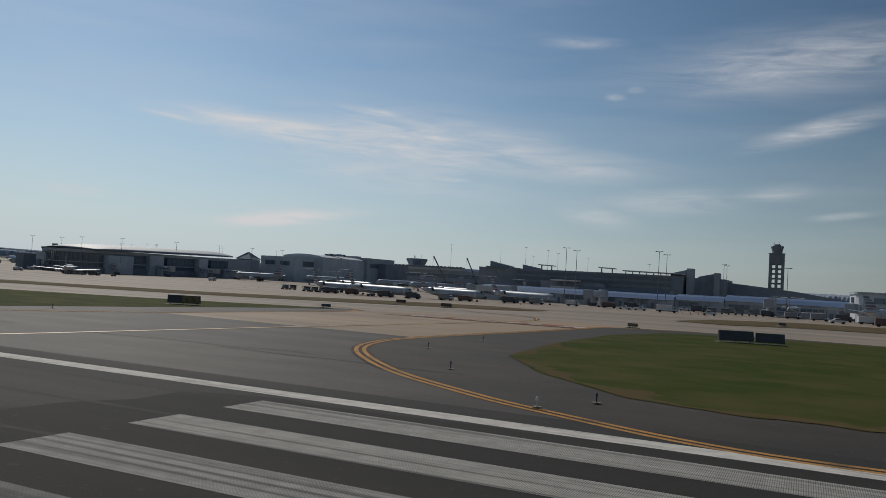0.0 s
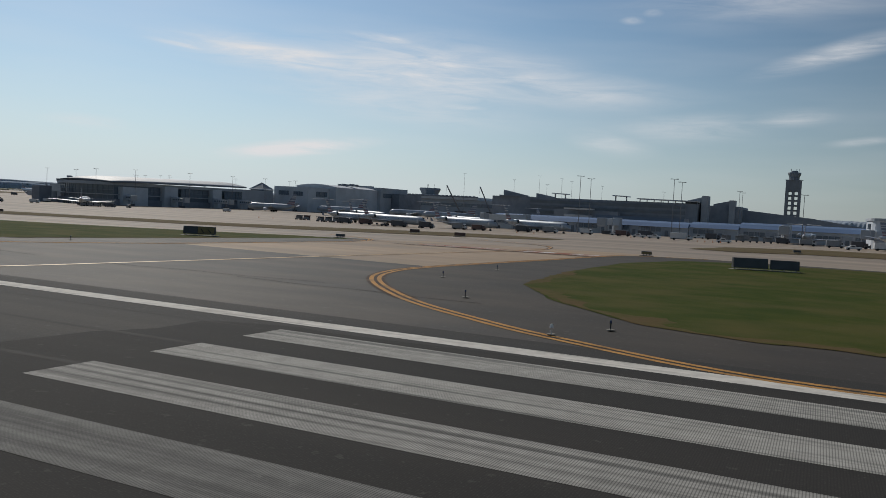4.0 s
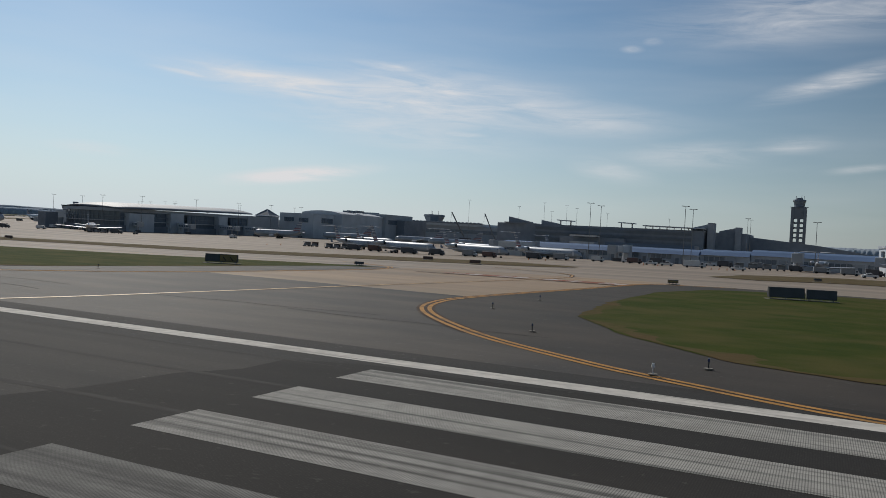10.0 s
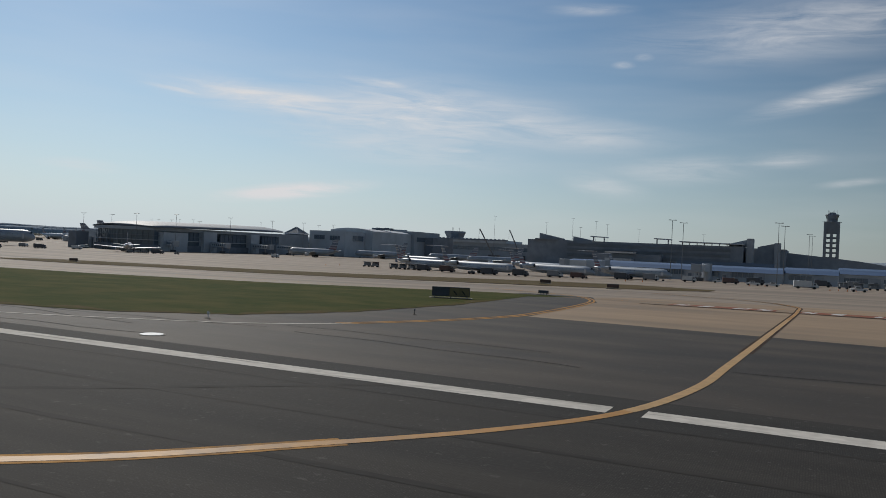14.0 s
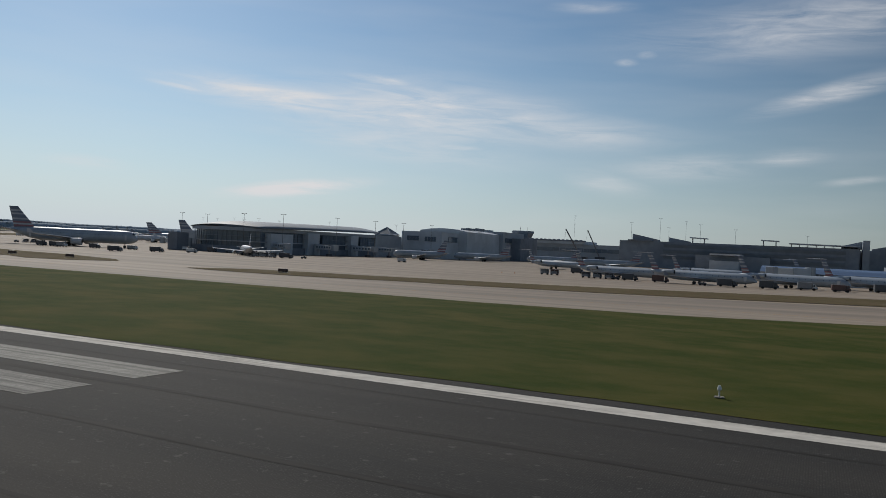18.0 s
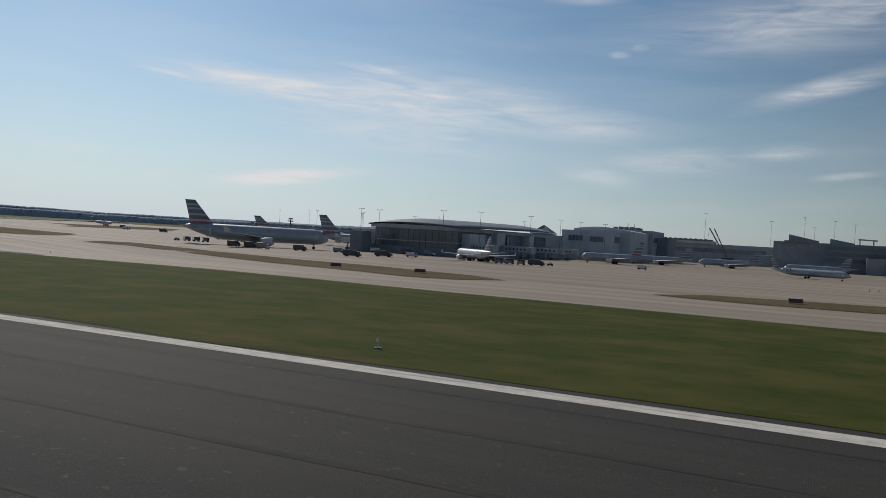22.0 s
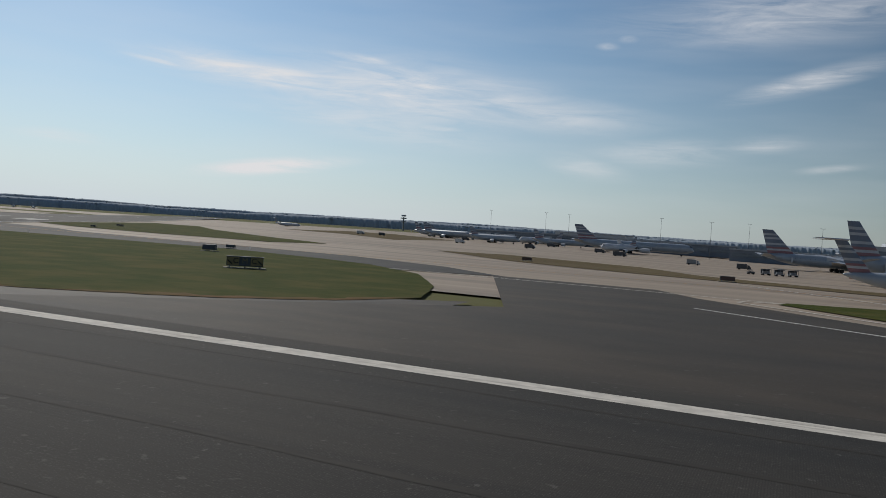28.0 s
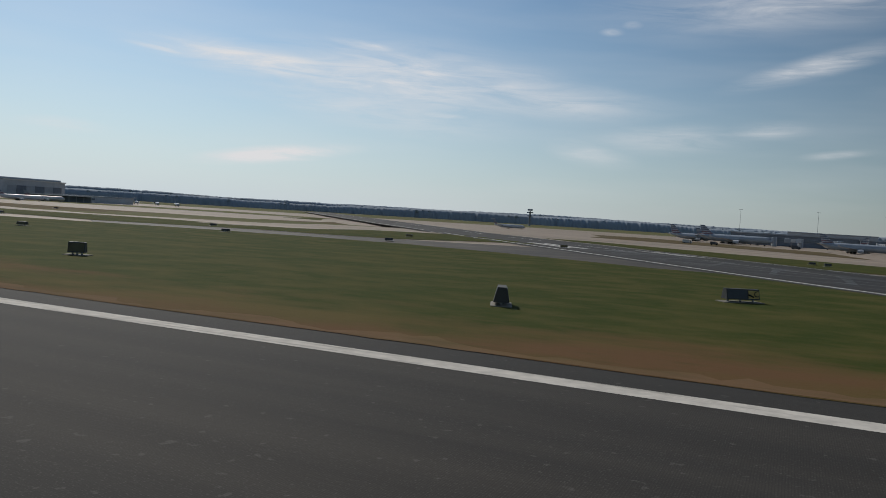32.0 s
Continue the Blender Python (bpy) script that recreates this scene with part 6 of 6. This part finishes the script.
def pickup(x, y, turn, mat="truck_white", lab="white pickup truck parked on the apron"):
    ob = thing("pickup", lab, "pickup", x, y, None, turn, "pickups")
    ob.scale = (0.74, 0.74, 0.74)
    part("body", mesh_of(upright, [(-2, 0.35), (2, 0.35), (2.05, 0.75), (1.2, 0.92), (0.75, 1.35), (-0.35, 1.38), (-0.5, 0.9), (-2, 0.9)], -0.72, 0.72), M[mat], ob)
    block("windscreen", ob, M["porthole"], 0.8, 1.05, -0.62, 0.62, 0.98, 1.28)
    for s in (1, -1):
        block("side_window", ob, M["porthole"], -0.3, 0.7, s * 0.73 - 0.02, s * 0.73 + 0.02, 0.95, 1.27)
    wheels(ob, 4.0, 1.3, 0.3)


# cart train by the large jet, and another by the small jets
tug(-348.6, 196.6, 20)
for i in range(3):
    baggage_cart(-345.4 + 2.9 * i, 197.8 + 1.1 * i, 20)
for i in range(2):
    baggage_cart(-141.3 + 2.5 * i, 193.8 + 0.4 * i, 10, "truck_red" if i else "truck_grey")
for i in range(3):
    baggage_cart(-128.5 + 2.9 * i, 186.5 - 0.4 * i, 10)
for i in range(4):
    baggage_cart(-20 + 3.0 * i, 196 + 0.3 * i, 6, "truck_grey")
for i in range(4):
    baggage_cart(-252 + 2.9 * i, 208 + 0.3 * i, 6)
for i in range(3):
    baggage_cart(-236 + 2.9 * i, 196 + 0.5 * i, 10)
tug(-121, 185.5, 186)
tug(-225, 206, 200)
tug(-100, 173.5, 190)


TRUCKS = {"truck_white": "white box truck on the apron", "truck_red": "dull red service truck on the apron", "truck_dark": "dark service truck on the apron", "truck_grey": "grey service truck on the apron"}
for x, y, t_, bm_, ln in ((-308.4, 176.6, 4, "truck_dark", 5), (-302.6, 177, 4, "truck_dark", 5.6), (-296.8, 175, 3, "truck_grey", 5), (-289, 181, 8, "truck_dark", 5), (-282, 190, 8, "truck_grey", 4.6), (-263.4, 182.4, 6, "truck_dark", 6.4),
                          (-226.6, 199, 8, "truck_dark", 6), (-244, 205, 12, "truck_dark", 5), (-238, 203, 12, "truck_grey", 5), (-262, 196, 25, "truck_white", 4.6), (-263, 166, 10, "truck_dark", 6), (-270, 224, 4, "truck_grey", 5), (-277, 222, 4, "truck_dark", 5), (-288, 221, 6, "truck_white", 4.4), (-206, 236, 8, "truck_white", 3.8),
                          (-140.7, 222, 4, "truck_dark", 5),
                          (-117, 182, 10, "truck_dark", 5), (-110, 181, 10, "truck_red", 5), (-95, 172.5, 10, "truck_dark", 5.4), (-87, 172, 8, "truck_dark", 5), (-80, 176, 6, "truck_grey", 5), (-74, 174, 10, "truck_red", 4.6), (-66, 183, 12, "truck_dark", 5), (-60, 186, 10, "truck_grey", 5), (-52, 190, 5, "truck_white", 4.2),
                          (-43, 190, 10, "truck_red", 4.8), (-37.8, 192, 5, "truck_dark", 5.4), (-27.3, 177, 8, "truck_white", 6.4), (-24, 205, 5, "truck_dark", 5), (-17, 212, 5, "truck_grey", 5), (-8, 202, 8, "truck_dark", 4.2), (-2.5, 196, 8, "truck_grey", 4.8), (3, 190, 5, "truck_grey", 5), (8, 198, 5, "truck_dark", 5), (12, 188, 8, "truck_white", 5), (14, 172, 6, "truck_red", 5),
                          (-352, 232, 5, "truck_dark", 5), (-366, 238, 5, "truck_grey", 5), (-425, 268, 5, "truck_dark", 5), (-455, 275, 5, "truck_white", 5), (-392, 262, 5, "truck_dark", 6), (-405, 290, 5, "truck_dark", 5), (-438, 340, 5, "truck_dark", 5), (-470, 352, 5, "truck_grey", 5), (-490, 366, 5, "truck_dark", 5), (-530, 330, 5, "truck_white", 5), (-520, 333, 5, "truck_dark", 4)):
    truck(x, y, t_, bm_, ln, 1.9 if ln < 5 else 2.2, "truck_white" if bm_ in ("truck_white", "truck_grey") else bm_, TRUCKS[bm_])
for x, y, t_ in ((-37.8, 183.3, 185), (-33.9, 181, 5), (-28.6, 214, 190), (-18, 172, 185), (-46, 196, 180), (6, 176, 190)):
    pickup(x, y, t_)
for x, y in ((-62, 168), (-59, 171), (-38, 176), (-35, 176.5), (-23, 170), (-21.5, 170.4), (-20, 170.8), (-18.5, 171), (-150, 186), (-148, 190)):
    ob = thing("traffic_cone", "orange traffic cone on the apron", "cone", x, y, None, 0, "cones")
    ob.scale = (0.7, 0.7, 0.7)
    block("base", ob, M["cone_orange"], -0.18, 0.18, -0.18, 0.18, 0, 0.05)
    part("cone", mesh_of(rod, (0, 0, 0.05), (0, 0, 0.7), 0.13, 0.03), M["cone_orange"], ob)

# ---- far woods ----
rng = np.random.RandomState(11)
verts, faces = [], []
ico = bmesh.new()
bmesh.ops.create_icosphere(ico, subdivisions=1, radius=1)
iv = np.array([v.co[:] for v in ico.verts])
iface = [[v.index for v in f.verts] for f in ico.faces]
ico.free()


def canopy_top(a, layer, hgt):
    """The height of the wooded skyline, with hills, groves and single crowns."""
    h = hgt * 1.08 + 2.6 * math.exp(-((math.degrees(a) - 24) / 9) ** 2) + noise.noise(Vector((a * 6, layer * 3.0, 0))) * 3.4 + noise.noise(Vector((a * 34, layer, 2))) * 1.1
    return h + noise.noise(Vector((a * 190, layer, 5))) * 0.8 + noise.noise(Vector((a * 620, layer, 8))) * 0.7


for layer, (rad, hgt) in enumerate(((1350, 10.6), (1500, 12.8), (1680, 15.4))):
    count = 3400
    rows = []
    for k in range(count + 1):
        a = math.radians(-58 + 190 * k / count)
        h = canopy_top(a, layer, hgt)
        sway = noise.noise(Vector((a * 260, layer, 11))) * 5
        for r, z in ((rad + sway, -2.2), (rad + 1.5 + sway, h * 0.45), (rad + 6 + sway, h * 0.86), (rad + 13, h), (rad + 26, h * 0.8)):
            rows.append((-250 - r * math.sin(a), r * math.cos(a), z - 2.1 if z > 0 else z))
    b0 = len(verts)
    verts.extend(rows)
    for k in range(count):
        for j in range(4):
            p = b0 + k * 5 + j
            faces.append([p, p + 5, p + 6, p + 1])
    for k in range(260):
        a = math.radians(rng.uniform(-58, 132))
        r, h = rad + rng.uniform(4, 16), canopy_top(a, layer, hgt)
        w_ = rng.uniform(2.0, 4.0)
        p = iv * (np.array([w_, w_, w_ * 0.7]) * (1 + rng.uniform(-0.25, 0.25, (len(iv), 1)))) + np.array([-250 - r * math.sin(a), r * math.cos(a), h - 3.4 - w_ * 0.35])
        b0 = len(verts)
        verts.extend(map(tuple, p))
        faces.extend([[i + b0 for i in f] for f in iface])
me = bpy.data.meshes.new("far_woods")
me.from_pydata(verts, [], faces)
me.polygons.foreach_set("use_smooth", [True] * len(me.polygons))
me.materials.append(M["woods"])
tagged(new("far_woods", me), "leafy woods along the horizon, coloured blue-grey for haze", "woods", kind="stuff")

# ---- worn brown rims of the grass ----
def rim(pts, width, label, mat, lift=0.010, out=0.35):
    """A strip of dry grass of uneven width inside an edge."""
    line = [p for a, b in zip(pts, pts[1:]) for p in dense(a, b, 0.5)[:-1]] + [pts[-1]]
    bm = bmesh.new()
    rows = []
    for i, (x, y) in enumerate(line):
        a, b = line[max(i - 1, 0)], line[min(i + 1, len(line) - 1)]
        d = math.hypot(b[0] - a[0], b[1] - a[1])
        nx, ny = (b[1] - a[1]) / d, -(b[0] - a[0]) / d
        w_in = width * (0.55 + 0.9 * noise.noise(Vector((x * 0.35, y * 0.35, 1))) + 0.5 * noise.noise(Vector((x * 1.7, y * 1.7, 5))))
        w_out = 0.34 * out + out * noise.noise(Vector((x * 1.1, y * 1.1, 9)))
        ends = min(1.0, i / 6, (len(line) - 1 - i) / 6)
        rows.append([(x + nx * k, y + ny * k) for k in (-w_out * ends, max(w_in, 0.08) * ends)])
    vs = [[bm.verts.new((x, y, ground_z(x, y) + lift)) for x, y in r] for r in rows]
    for i in range(len(vs) - 1):
        bm.faces.new((vs[i][0], vs[i][1], vs[i + 1][1], vs[i + 1][0]))
    for f in bm.faces:
        f.normal_update()
        if f.normal.z < 0:
            f.normal_flip()
    tagged(link("dry_rim", bm, mat), label, "grass", kind="structure")


lawn = GREEN[1][1]
rim((lawn[0:5] + [(40, 23.6)])[::-1], 1.5, "dry brown grass along the lawn's edge", M["dry_grass"])
rim(([lawn[-1], lawn[0]])[::-1], 1.0, "dry brown grass along the lawn's edge", M["dry_grass"])
rim(GREEN[0][1][0:9][::-1], 1.2, "dry brown grass at the verge's corner", M["dry_grass"])
rim(GREEN[3][1][0:4], 1.2, "dry brown grass at the island's corner", M["soil"])
rim(GREEN[3][1][3:6], 1.6, "bare reddish soil along the grass island's edge", M["soil"])
rim(GREEN[4][1][0:8] + [(-760, 18.8)], 1.3, "bare reddish soil at the verge's corner", M["soil"], out=0.1)


# flush light in the pavement
fl = thing("flush_light", "flat pale round light set into the pavement", "airfield light", -44.6, 19.55)
part("rim", mesh_of(rod, (0, 0, -0.02), (0, 0, 0.006), 0.42, seg=20), M["pad"], fl)
part("cover", mesh_of(rod, (0, 0, 0.0), (0, 0, 0.016), 0.36, seg=20), M["truck_white"], fl)
# skid mark that swings off the runway
painted("tyre_mark", curve_points([(-46, 6.6), (-41.2, 9.4), (-39.4, 11.0), (-37.6, 12.8), (-35.6, 15.0), (-33.6, 17.0)], 8), 0.28, M["joint"], 0.0, "dark curved rubber skid mark")
